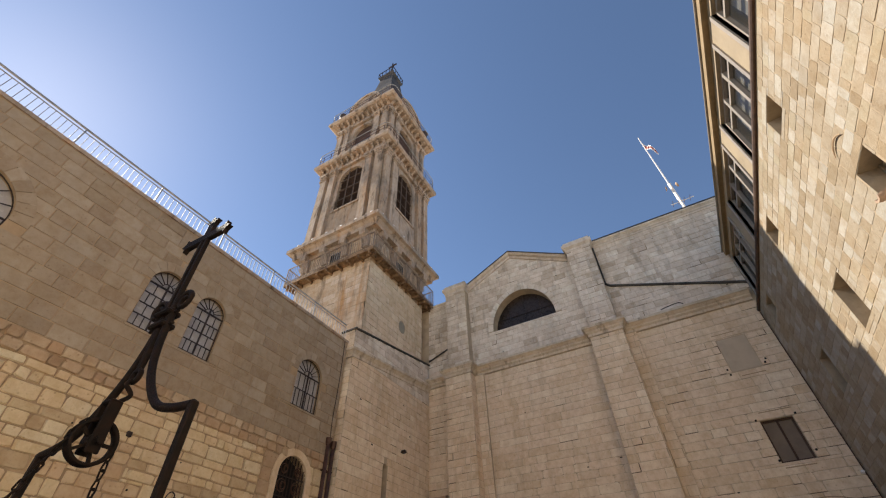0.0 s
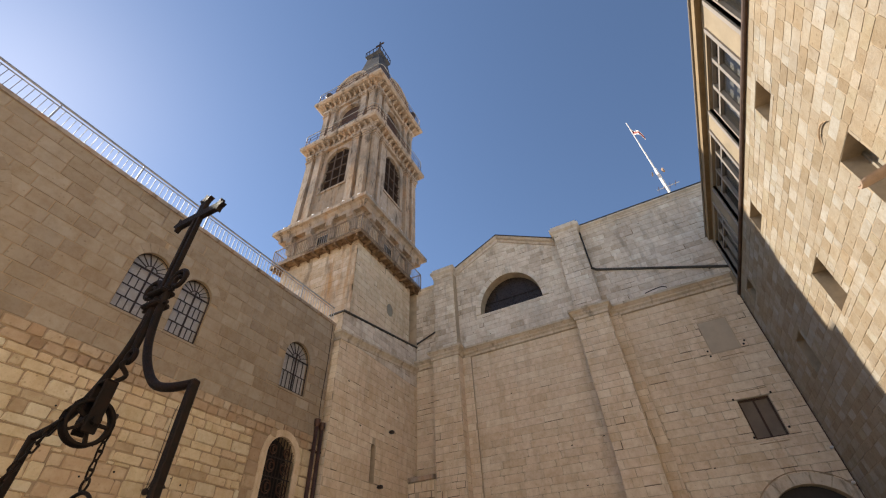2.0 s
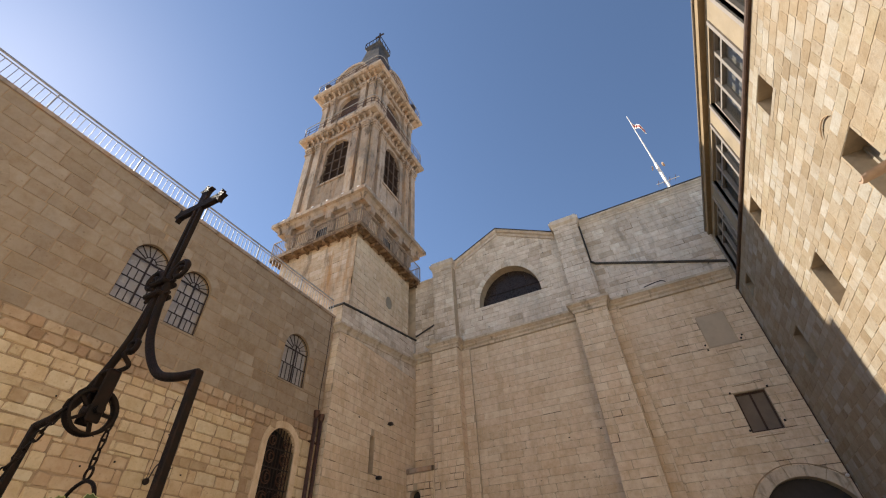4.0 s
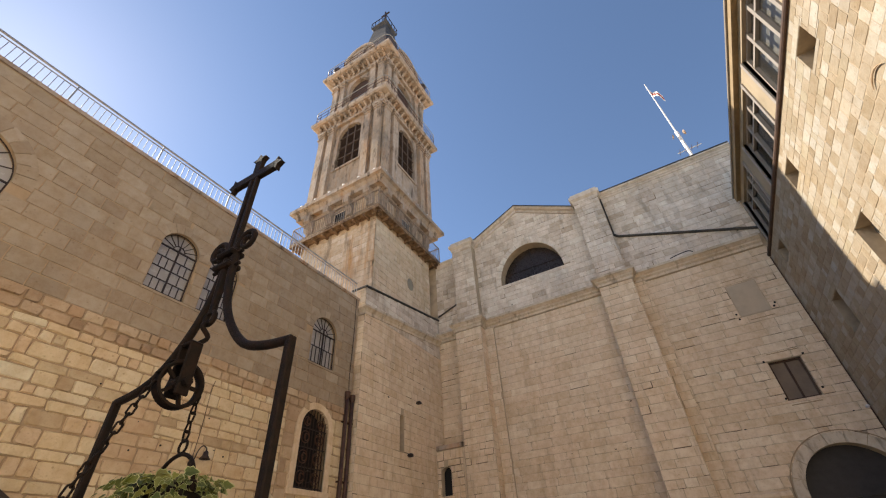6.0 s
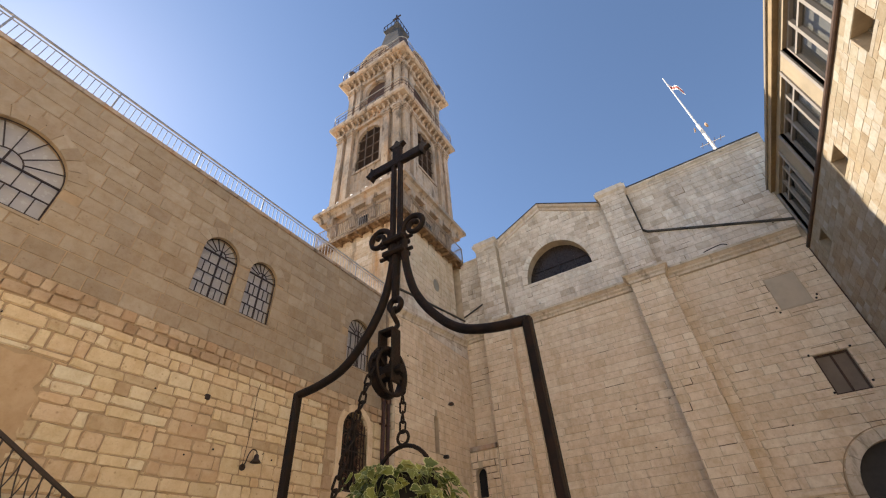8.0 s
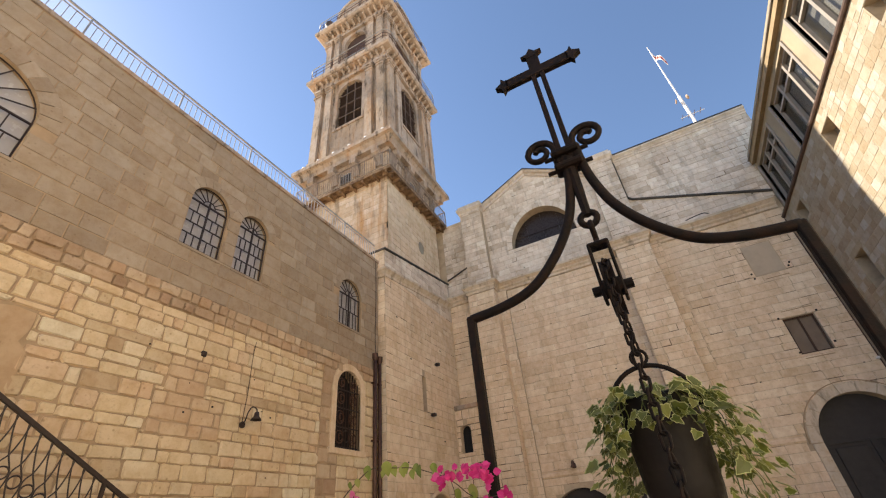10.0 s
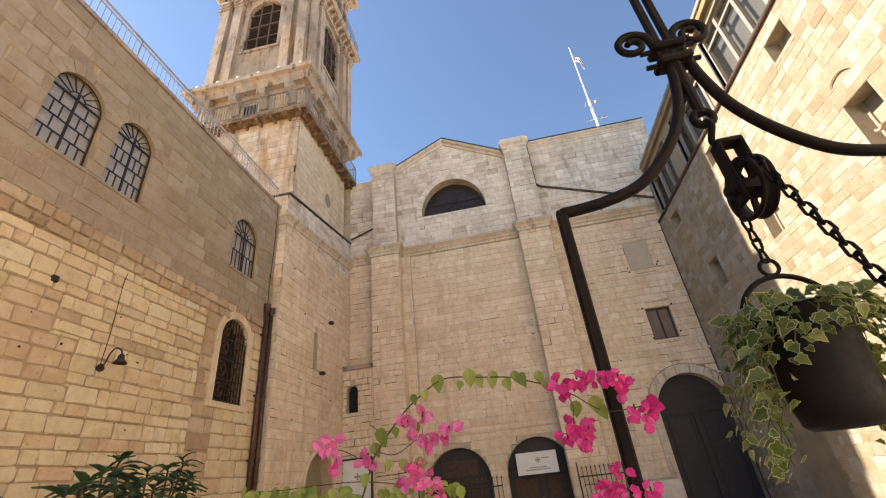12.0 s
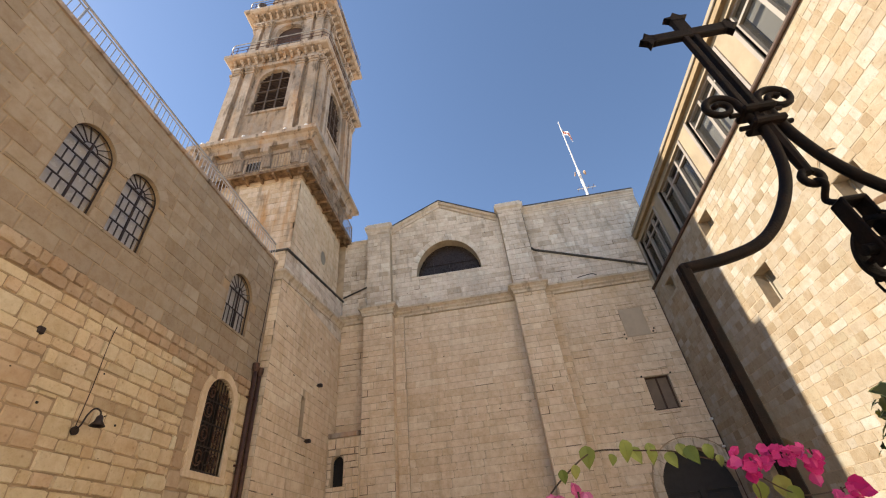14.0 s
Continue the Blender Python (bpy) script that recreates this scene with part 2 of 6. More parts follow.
M_BLEAF = leaf_mat("bougainvillea_leaf", [(0.2, 0.25, 0.045), (0.3, 0.33, 0.07), (0.14, 0.19, 0.035), (0.36, 0.36, 0.1)], 0.5)
M_BRACT = leaf_mat("magenta_bract", [(0.66, 0.03, 0.22), (0.74, 0.06, 0.32), (0.55, 0.02, 0.17), (0.76, 0.12, 0.38)], 0.5)
M_BRACT_PK = leaf_mat("pale_pink_bract", [(0.62, 0.09, 0.27), (0.7, 0.18, 0.4), (0.58, 0.06, 0.22), (0.74, 0.26, 0.46)], 0.45)
M_STEM = plain_mat("woody_stem", (0.06, 0.03, 0.018), 0.8, 0, 0.3, 30, 0.3, (0.05, 0.045, 0.02))
M_SHRUB = leaf_mat("dark_evergreen_leaf", [(0.025, 0.05, 0.018), (0.04, 0.075, 0.025), (0.02, 0.04, 0.015), (0.06, 0.1, 0.03)], 0.2)


# ---- mesh helpers ----
def bx(bm, x0, x1, y0, y1, z0, z1):
    v = [bm.verts.new(p) for p in ((x0, y0, z0), (x1, y0, z0), (x1, y1, z0), (x0, y1, z0), (x0, y0, z1), (x1, y0, z1), (x1, y1, z1), (x0, y1, z1))]
    for f in ((3, 2, 1, 0), (4, 5, 6, 7), (0, 1, 5, 4), (1, 2, 6, 5), (2, 3, 7, 6), (3, 0, 4, 7)):
        bm.faces.new([v[i] for i in f])
    return v


def box(*a):
    bm = bmesh.new()
    bx(bm, *a)
    return bm


def soft_box(x0, x1, y0, y1, z0, z1, b=0.01, seg=1):
    bm = box(x0, x1, y0, y1, z0, z1)
    bmesh.ops.bevel(bm, geom=bm.edges[:], offset=b, segments=seg, affect='EDGES')
    return bm


def prism(bm, prof, x0, x1):
    """Profile of (y, z) points drawn out along x."""
    a = [bm.verts.new((x0, y, z)) for y, z in prof]
    b = [bm.verts.new((x1, y, z)) for y, z in prof]
    n = len(prof)
    for i in range(n):
        bm.faces.new((a[i], a[(i + 1) % n], b[(i + 1) % n], b[i]))
    bm.faces.new(a[::-1])
    bm.faces.new(b)
    bmesh.ops.recalc_face_normals(bm, faces=bm.faces[:])
    return bm


def squares(bm, cx, cy, levels, cap=True):
    """Square stages one above the other, as (z, half width)."""
    rings = [[bm.verts.new((cx + sx * h, cy + sy * h, z)) for sx, sy in ((-1, -1), (1, -1), (1, 1), (-1, 1))] for z, h in levels]
    for a, b in zip(rings, rings[1:]):
        for i in range(4):
            bm.faces.new((a[i], a[(i + 1) % 4], b[(i + 1) % 4], b[i]))
    if cap:
        bm.faces.new(rings[0][::-1])
        bm.faces.new(rings[-1])
    return bm


def lathe(bm, prof, n=24, c=(0, 0, 0)):
    rings = [[bm.verts.new((c[0] + r * math.cos(2 * math.pi * i / n), c[1] + r * math.sin(2 * math.pi * i / n), c[2] + z)) for i in range(n)] for r, z in prof]
    for a, b in zip(rings, rings[1:]):
        for i in range(n):
            bm.faces.new((a[i], a[(i + 1) % n], b[(i + 1) % n], b[i]))
    return bm


def tube(bm, pts, r, n=8, closed=False, flat=1.0):
    """A round (or flattened) bar along points; r may be one radius or one for each point."""
    pts = [Vector(p) for p in pts]
    m = len(pts)
    rad = r if isinstance(r, (list, tuple)) else [r] * m
    rings, up = [], None
    for i, p in enumerate(pts):
        if closed:
            d = (pts[(i + 1) % m] - pts[i - 1]).normalized()
        else:
            d = (pts[min(i + 1, m - 1)] - pts[max(i - 1, 0)]).normalized()
        if up is None:
            up = Vector((0, 1, 0)) if abs(d.y) < 0.9 else Vector((1, 0, 0))
        up = (up - d * up.dot(d)).normalized()
        s = d.cross(up)
        rings.append([bm.verts.new(p + rad[i] * (math.cos(2 * math.pi * k / n) * up * flat + math.sin(2 * math.pi * k / n) * s)) for k in range(n)])
    for i in range(m if closed else m - 1):
        a, b = rings[i], rings[(i + 1) % m]
        for k in range(n):
            bm.faces.new((a[k], a[(k + 1) % n], b[(k + 1) % n], b[k]))
    if not closed:
        bm.faces.new(rings[0][::-1])
        bm.faces.new(rings[-1])
    bmesh.ops.recalc_face_normals(bm, faces=bm.faces[:])
    return bm


def smooth_path(pts, n=6):
    """A curve through the points."""
    p = [Vector(a) for a in pts]
    out = []
    for i in range(len(p) - 1):
        a, b, c, d = p[max(i - 1, 0)], p[i], p[i + 1], p[min(i + 2, len(p) - 1)]
        for k in range(n):
            t = k / n
            out.append(0.5 * (2 * b + (c - a) * t + (2 * a - 5 * b + 4 * c - d) * t * t + (3 * b - a - 3 * c + d) * t ** 3))
    return out + [p[-1]]


def to_mesh(name, bm, mat, smooth=False):
    me = bpy.data.meshes.new(name)
    bm.to_mesh(me)
    bm.free()
    if smooth:
        me.shade_smooth()
    me.materials.append(mat)
    return me


def part(name, bm, mat, parent, label="", m=None, smooth=False):
    ob = new(name, bm if isinstance(bm, bpy.types.Mesh) else to_mesh(name, bm, mat, smooth))
    ob.parent = parent
    if m is not None:
        ob.matrix_basis = m
    return tagged(ob, label)


def thing(name, label, category, group="", kind="", m=None, bm=None, mat=None, smooth=False):
    ob = new(name, to_mesh(name, bm, mat, smooth) if bm is not None else None)
    if m is not None:
        ob.matrix_world = m
    return tagged(ob, label, category, group, kind)


UNIT = to_mesh("bar", box(-0.5, 0.5, -0.5, 0.5, -0.5, 0.5), M_IRON_DK)
UNITS = {}


def unit(mat):
    """A bar mesh of one metre that all bars of a material share."""
    if mat.name not in UNITS:
        UNITS[mat.name] = to_mesh("bar", box(-0.5, 0.5, -0.5, 0.5, -0.5, 0.5), mat)
    return UNITS[mat.name]


def bar(name, parent, a, b, w, mat, d=None):
    """A straight square bar from a to b as a part."""
    a, b = Vector(a), Vector(b)
    v = b - a
    q = v.to_track_quat('Z', 'Y')
    return part(name, unit(mat), mat, parent, "", Matrix.LocRotScale((a + b) / 2, q, (w, d or w, v.length)))


# ---- walls with openings ----
def rect(a, b, z0, z1):
    return dict(a=a, b=b, z0=z0, z1=z1, r=0, ring=0)


def arch(c, r, z0, zs, ring=0.0, rise=None):
    return dict(a=c - r, b=c + r, z0=z0, z1=zs, r=r, c=c, ring=ring, rise=rise or r)


def head(h, u, grow=0.0):
    """Height of an opening's head at u."""
    if not h['r']:
        return h['z1']
    r = h['r'] + grow
    k = max(0.0, 1 - ((u - h['c']) / r) ** 2)
    return h['z1'] + (h['rise'] + grow) * math.sqrt(k)


def panel(bm, u0, u1, z0, top, holes, thick=0.5, tops=()):
    """A wall seen from -y, with openings right through it. top: height, or function of u."""
    T = top if callable(top) else (lambda u: top)
    us = {u0, u1, *tops}
    for h in holes:
        us |= {h['a'], h['b']}
        if h['r']:
            us |= {h['c'] - h['r'] * math.cos(math.pi * k / 16) for k in range(1, 16)}
    us = sorted(u for u in us if u0 <= u <= u1)
    V = bm.verts.new
    for a, b in zip(us, us[1:]):
        if b - a < 1e-6:
            continue
        mid = (a + b) / 2
        lo = (z0, z0)
        spans = []
        for h in sorted((h for h in holes if h['a'] <= mid <= h['b']), key=lambda h: h['z0']):
            spans.append((lo, (h['z0'], h['z0'])))
            lo = (head(h, a), head(h, b))
            bm.faces.new([V(p) for p in ((a, 0, lo[0]), (b, 0, lo[1]), (b, thick, lo[1]), (a, thick, lo[0]))])
            bm.faces.new([V(p) for p in ((a, 0, h['z0']), (a, thick, h['z0']), (b, thick, h['z0']), (b, 0, h['z0']))])
        spans.append((lo, (T(a + 1e-7), T(b - 1e-7))))
        for (l0, l1), (t0, t1) in spans:
            if t0 - l0 < 1e-5 and t1 - l1 < 1e-5:
                continue
            bm.faces.new([V(p) for p in ((a, 0, l0), (b, 0, l1), (b, 0, t1), (a, 0, t0))])
            bm.faces.new([V(p) for p in ((a, thick, l0), (a, thick, t0), (b, thick, t1), (b, thick, l1))])
        bm.faces.new([V(p) for p in ((a, 0, T(a + 1e-7)), (b, 0, T(b - 1e-7)), (b, thick, T(b - 1e-7)), (a, thick, T(a + 1e-7)))])
    for h in holes:
        for u, s in ((h['a'], 1), (h['b'], -1)):
            q = [(u, 0, h['z0']), (u, 0, h['z1']), (u, thick, h['z1']), (u, thick, h['z0'])]
            bm.faces.new([V(p) for p in (q if s < 0 else q[::-1])])
    for u in (u0, u1):
        bm.faces.new([V(p) for p in ((u, 0, z0), (u, 0, T(min(max(u, u0 + 1e-6), u1 - 1e-6))), (u, thick, T(min(max(u, u0 + 1e-6), u1 - 1e-6))), (u, thick, z0))])
    bmesh.ops.remove_doubles(bm, verts=bm.verts[:], dist=1e-4)
    return bm


def cut(cell, holes):
    """The pieces of a block that the openings leave."""
    todo, out = [cell], []
    while todo:
        a, b, lo, hi = todo.pop()
        for h in holes:
            top_out = h['z1'] + ((h['rise'] + h['ring']) if h['r'] else 0)
            reach = h['ring'] if h['r'] else 0
            if b <= h['a'] - reach or a >= h['b'] + reach or hi <= h['z0'] + 1e-6 or lo >= top_out - 1e-6:
                continue
            z = next((z for z in (h['z0'], h['z1'] if not h['r'] else None) if z is not None and lo + 1e-6 < z < hi - 1e-6), None)
            if z is not None:
                todo += [(a, b, lo, z), (a, b, z, hi)]
                break
            if h['r']:
                c, r, R = h['c'], h['r'], h['r'] + h['ring']

                def half(zz, rr, rise):
                    k = (zz - h['z1']) / rise
                    return rr if k <= 0 else (rr * math.sqrt(1 - k * k) if k < 1 else 0.0)
                hw = max(half(lo, r, h['rise']), half(hi, R, h['rise'] + h['ring']) if hi > h['z1'] else r) + 0.004
            else:
                c, hw = (h['a'] + h['b']) / 2, (h['b'] - h['a']) / 2
            if b <= c - hw or a >= c + hw:
                continue
            if a < c - hw - 0.05:
                todo.append((a, c - hw, lo, hi))
            if b > c + hw + 0.05:
                todo.append((c + hw, b, lo, hi))
            break
        else:
            if b - a > 0.04 and hi - lo > 0.03:
                out.append((a, b, lo, hi))
    return out


def block_verts(a, b, lo, hi, proud, bev, jit, rnd):
    """One squared block; rough stones (a large jit) have their corners knocked off."""
    j = lambda: rnd.uniform(-jit, jit)
    f = proud * rnd.uniform(0.6, 1.25)
    e = bev
    mu, mz = (a + b) / 2, (lo + hi) / 2
    if jit > 0.012:
        w, h = b - a, hi - lo
        cu, cz = w * rnd.uniform(0.03, 0.1), h * rnd.uniform(0.05, 0.17)
        if abs(w - 1) > 1e-6:
            cu = min(cu, 0.04)
        q = [(a + cu, lo), (b - cu, lo), (b, lo + cz), (b, hi - cz), (b - cu, hi), (a + cu, hi), (a, hi - cz), (a, lo + cz)]
        q = [(u + j() * 0.6, z + j() * 0.6) for u, z in q]
    else:
        q = [(a + j(), lo + j()), (b + j(), lo + j()), (b + j(), hi + j()), (a + j(), hi + j())]
    top = [(u + (e if u < mu else -e), -f * rnd.uniform(0.85, 1.1), z + (e if z < mz else -e)) for u, z in q]
    mid = (mu + rnd.uniform(-0.2, 0.2) * (b - a), -f * (1 + min(jit, 0.012) * 30 * rnd.uniform(-0.6, 1.0)), mz + rnd.uniform(-0.2, 0.2) * (hi - lo))
    return [(u, 0.004, z) for u, z in q] + top + [mid]


def block_faces(count, n0=0):
    k = (count - 1) // 2
    out = []
    for i in range(k):
        n = (i + 1) % k
        out += [(n0 + i, n0 + n, n0 + k + n, n0 + k + i), (n0 + k + i, n0 + k + n, n0 + 2 * k)]
    return out


UNIT_STONES = {}


def unit_stone(mat, k, jit):
    key = (mat.name, k)
    if key not in UNIT_STONES:
        rnd = random.Random(k)
        me = bpy.data.meshes.new("stone")
        vs = block_verts(-0.5, 0.5, -0.5, 0.5, 1.0, 0.05 if jit > 0.02 else 0.035, min(0.05, jit * 2.5), rnd)
        me.from_pydata([(u, y * (1 if y < 0 else 0.2), z) for u, y, z in vs], [], block_faces(len(vs)))
        me.materials.append(mat)
        UNIT_STONES[key] = me
    return UNIT_STONES[key]


def masonry(parent, u0, u1, z0, z1, course, width, holes, mat, seed, proud=0.012, gap=0.006, bev=0.007, jit=0.0, near=None, limit=300, top=None, wob=0.0, name="stonework", erode=0.0):
    """Coursed blocks on a wall's face: those of a near stretch are objects of their own, the rest one mesh.
    erode: how often a joint has lost its mortar and gapes, a number or a function of u and z."""
    rnd = random.Random(seed)
    verts, faces, made = [], [], 0
    gaps = bmesh.new()
    wear = random.Random(seed + 500)
    worn = erode if callable(erode) else (lambda u, z: erode)
    z = z0
    while z < z1 - 0.05:
        h = rnd.uniform(*course)
        if z1 - z - h < 0.12:
            h = z1 - z
        u = u0 - rnd.uniform(0, width[1] * 0.8)
        while u < u1:
            w = rnd.uniform(*width)
            a, b = max(u, u0), min(u + w, u1)
            hi = z + h
            if top:
                hi = min(hi, min(top(a), top(b)))
            if b - a > 0.05 and hi - z > 0.04:
                pieces = []
                for p in cut((a, b, z, hi), holes):
                    k = worn((p[0] + p[1]) / 2, p[2])
                    gape = bool(k) and wear.random() < k
                    if gape and p[1] - p[0] > 0.4:
                        m = p[0] + (p[1] - p[0]) * wear.uniform(0.3, 0.7)
                        first = wear.random() < 0.5
                        pieces += [((p[0], m, p[2], p[3]), first), ((m, p[1], p[2], p[3]), not first)]
                    else:
                        pieces.append((p, gape))
                for (pa, pb, lo, ph), gape in pieces:
                    dz = rnd.uniform(-wob, wob)
                    q = (pa + gap, pb - gap, lo + gap + dz, ph - gap + dz)
                    if q[1] - q[0] < 0.03 or q[3] - q[2] < 0.03:
                        continue
                    if gape and q[3] - q[2] > 0.1:
                        e = wear.uniform(0.003, 0.015)
                        # strip lies before the mortar; its dark colour stands for shaded depth
                        bx(gaps, q[0], q[1], -0.003, 0.002, q[2] - gap * 1.6, q[2] + e)
                        q = (q[0], q[1], q[2] + e, q[3])
                        if wear.random() < 0.25 and q[1] - q[0] > 0.15:
                            bx(gaps, q[1] - e, q[1] + gap * 1.6, -0.003, 0.002, q[2], q[3])
                            q = (q[0], q[1] - e, q[2], q[3])
                    if near and made < limit and near((pa + pb) / 2, (lo + ph) / 2):
                        made += 1
                        m = Matrix.LocRotScale(((q[0] + q[1]) / 2, 0, (q[2] + q[3]) / 2), None, (q[1] - q[0], proud * rnd.uniform(0.7, 1.25), q[3] - q[2]))
                        part("stone", unit_stone(mat, rnd.randrange(6), jit), mat, parent, "", m)
                    else:
                        n = len(verts)
                        verts += block_verts(*q, proud, bev, jit, rnd)
                        faces += block_faces(len(verts) - n, n)
            u += w
        z += h
    me = bpy.data.meshes.new(name)
    me.from_pydata(verts, [], faces)
    me.materials.append(mat)
    ob = new(name, me)
    ob.parent = parent
    tagged(ob, kind="stuff")
    if gaps.verts:
        open_joints = part("open_joints", gaps, M_JOINT_SHADE, parent)
        tagged(open_joints, kind="stuff")
    else:
        gaps.free()
    return ob


def voussoirs(parent, h, mat, proud=0.018, n=None, jamb=False):
    """Wedge stones round an arched head."""
    n = n or max(7, int(math.pi * (h['r'] + h['ring']) / 0.26) | 1)
    for k in range(n):
        a0, a1 = math.pi * k / n + 0.008, math.pi * (k + 1) / n - 0.008
        bm = bmesh.new()
        f, bk = [], []
        for ang in (a0, (a0 + a1) / 2, a1):
            for R, rise in ((h['r'] + 0.002, h['rise'] + 0.002), (h['r'] + h['ring'], h['rise'] + h['ring'])):
                p = (h['c'] - R * math.cos(ang), h['z1'] + rise * math.sin(ang))
                f.append(bm.verts.new((p[0], -proud, p[1])))
                bk.append(bm.verts.new((p[0], 0.01, p[1])))
        for i in (0, 2):
            bm.faces.new((f[i], f[i + 2], f[i + 3], f[i + 1]))
            bm.faces.new((f[i], bk[i], bk[i + 2], f[i + 2]))
            bm.faces.new((f[i + 1], f[i + 3], bk[i + 3], bk[i + 1]))
        bm.faces.new((f[0], f[1], bk[1], bk[0]))
        bm.faces.new((f[4], bk[4], bk[5], f[5]))
        bmesh.ops.recalc_face_normals(bm, faces=bm.faces[:])
        part("voussoir", bm, mat, parent)


def arch_plate(h, y, grow=0.0, n=20):
    """The flat shape of an arched opening."""
    bm = bmesh.new()
    pts = [(h['a'] - grow, h['z0'] - grow), (h['b'] + grow, h['z0'] - grow)]
    for k in range(n + 1):
        a = math.pi * k / n
        pts.append((h['c'] + (h['r'] + grow) * math.cos(a), h['z1'] + (h['rise'] + grow) * math.sin(a)))
    f = bm.faces.new([bm.verts.new((u, y, z)) for u, z in pts])
    ex = bmesh.ops.extrude_face_region(bm, geom=[f])
    bmesh.ops.translate(bm, vec=(0, 0.02, 0), verts=[v for v in ex['geom'] if isinstance(v, bmesh.types.BMVert)])
    bmesh.ops.recalc_face_normals(bm, faces=bm.faces[:])
    return bm


# ---- ground and enclosing walls ----
XL, YB, XR, YS, YW = -8.89, 14.82, 3.7, -24.0, -3.2
FL, FB, FR = pose(XL, 0, 0, 0, 0, 90), pose(0, YB, 0), pose(XR, 0, 0, 0, 0, -90)

ground = thing("ground", "pale limestone paving of the courtyard", "paving", kind="structure", bm=box(-900, 900, -900, 900, -0.3, 0), mat=M_PAVE)

# west wall: smooth ashlar over older rustic masonry
WTOP = 9.38
A_Z = arch(-0.18, 0.81, 6.45, 7.2, 0.3)
A_A = arch(3.57, 0.43, 6.5, 7.63, 0.24)
A_B = arch(4.70, 0.39, 6.5, 7.66, 0.24)
A_C = arch(8.23, 0.5, 6.52, 7.53, 0.24)
A_D = arch(8.3, 0.49, 3.42, 4.82, 0.17)
WHOLES = [A_Z, A_A, A_B, A_C, A_D]
wall_west = thing("wall_west", "long shaded courtyard wall of ashlar above rough old stones", "wall", kind="structure", m=FL,
                  bm=panel(bmesh.new(), YW, 9.62, 0, WTOP, WHOLES, 0.5), mat=M_MORTAR_DK)
near_w = lambda u, z: 2.0 < u < 7.6
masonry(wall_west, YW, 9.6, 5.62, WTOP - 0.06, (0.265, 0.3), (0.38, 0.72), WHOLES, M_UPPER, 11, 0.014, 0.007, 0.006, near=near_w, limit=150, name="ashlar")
masonry(wall_west, YW, 9.6, 5.22, 5.62, (0.14, 0.26), (0.16, 0.42), WHOLES, M_RED, 12, 0.045, 0.006, 0.014, 0.02, name="worn_band", wob=0.01)
PATCHES = [rect(3.5, 4.75, 3.2, 3.85), rect(3.62, 4.35, 3.85, 4.45)]
PLASTERED = [rect(-0.5, 1.7, 3.15, 4.5)]
masonry(wall_west, YW, 7.3, 0.0, 5.22, (0.15, 0.27), (0.16, 0.56), WHOLES + PATCHES + PLASTERED, M_RUSTIC, 13, 0.026, 0.007, 0.016, 0.024, near=lambda u, z: 2.4 < u < 6.8 and z > 2.2, limit=280, name="rough_stonework", wob=0.008)
masonry(wall_west, 7.3, 7.95, 2.0, 5.22, (0.22, 0.32), (0.25, 0.65), WHOLES, M_RED, 14, 0.022, 0.009, 0.018, 0.012, name="red_stonework")
masonry(wall_west, 7.95, 9.6, 2.0, 5.22, (0.22, 0.32), (0.3, 0.6), WHOLES, M_RUSTIC, 15, 0.026, 0.007, 0.016, 0.02, name="rough_stonework")
masonry(wall_west, 7.3, 9.6, 0.0, 2.0, (0.25, 0.32), (0.3, 0.6), [], M_RUSTIC, 16, 0.022, 0.007, 0.018, 0.012, name="rough_stonework")
for n, p in enumerate(PATCHES):
    masonry(wall_west, p['a'], p['b'], p['z0'], p['z1'], (0.18, 0.3), (0.22, 0.55), [], M_PLASTER, 80 + n, 0.02, 0.006, 0.014, 0.022, name="smooth_brown_stones")
for p in PLASTERED:
    ragged = random.Random(88)
    rim = []
    for (ua, za), (ub, zb) in (((p['a'], p['z0']), (p['b'], p['z0'])), ((p['b'], p['z0']), (p['b'], p['z1'])), ((p['b'], p['z1']), (p['a'], p['z1'])), ((p['a'], p['z1']), (p['a'], p['z0']))):
        for k in range(9):
            rim.append((ua + (ub - ua) * k / 9 + ragged.uniform(-0.07, 0.07), za + (zb - za) * k / 9 + ragged.uniform(-0.07, 0.07)))
    bm = bmesh.new()
    f = bm.faces.new([bm.verts.new((u, 0.0, z)) for u, z in rim])
    ex = bmesh.ops.extrude_face_region(bm, geom=[f])
    bmesh.ops.translate(bm, vec=(0, -0.026, 0), verts=[v for v in ex['geom'] if isinstance(v, bmesh.types.BMVert)])
    bmesh.ops.recalc_face_normals(bm, faces=bm.faces[:])
    part("plaster_patch", bm, M_PATCH, wall_west, "brown lime plaster patch")
for h, pr in ((A_Z, 0.016), (A_A, 0.016), (A_B, 0.021), (A_C, 0.016)):
    voussoirs(wall_west, h, M_UPPER, pr)
# coping slab along the roof edge
bm = bmesh.new()
prism(bm, [(-0.05, WTOP - 0.05), (-0.05, WTOP + 0.04), (0.55, WTOP + 0.06), (0.55, WTOP)], YW, 9.6)
part("coping", bm, M_TRIM, wall_west, "thin projecting stone coping")


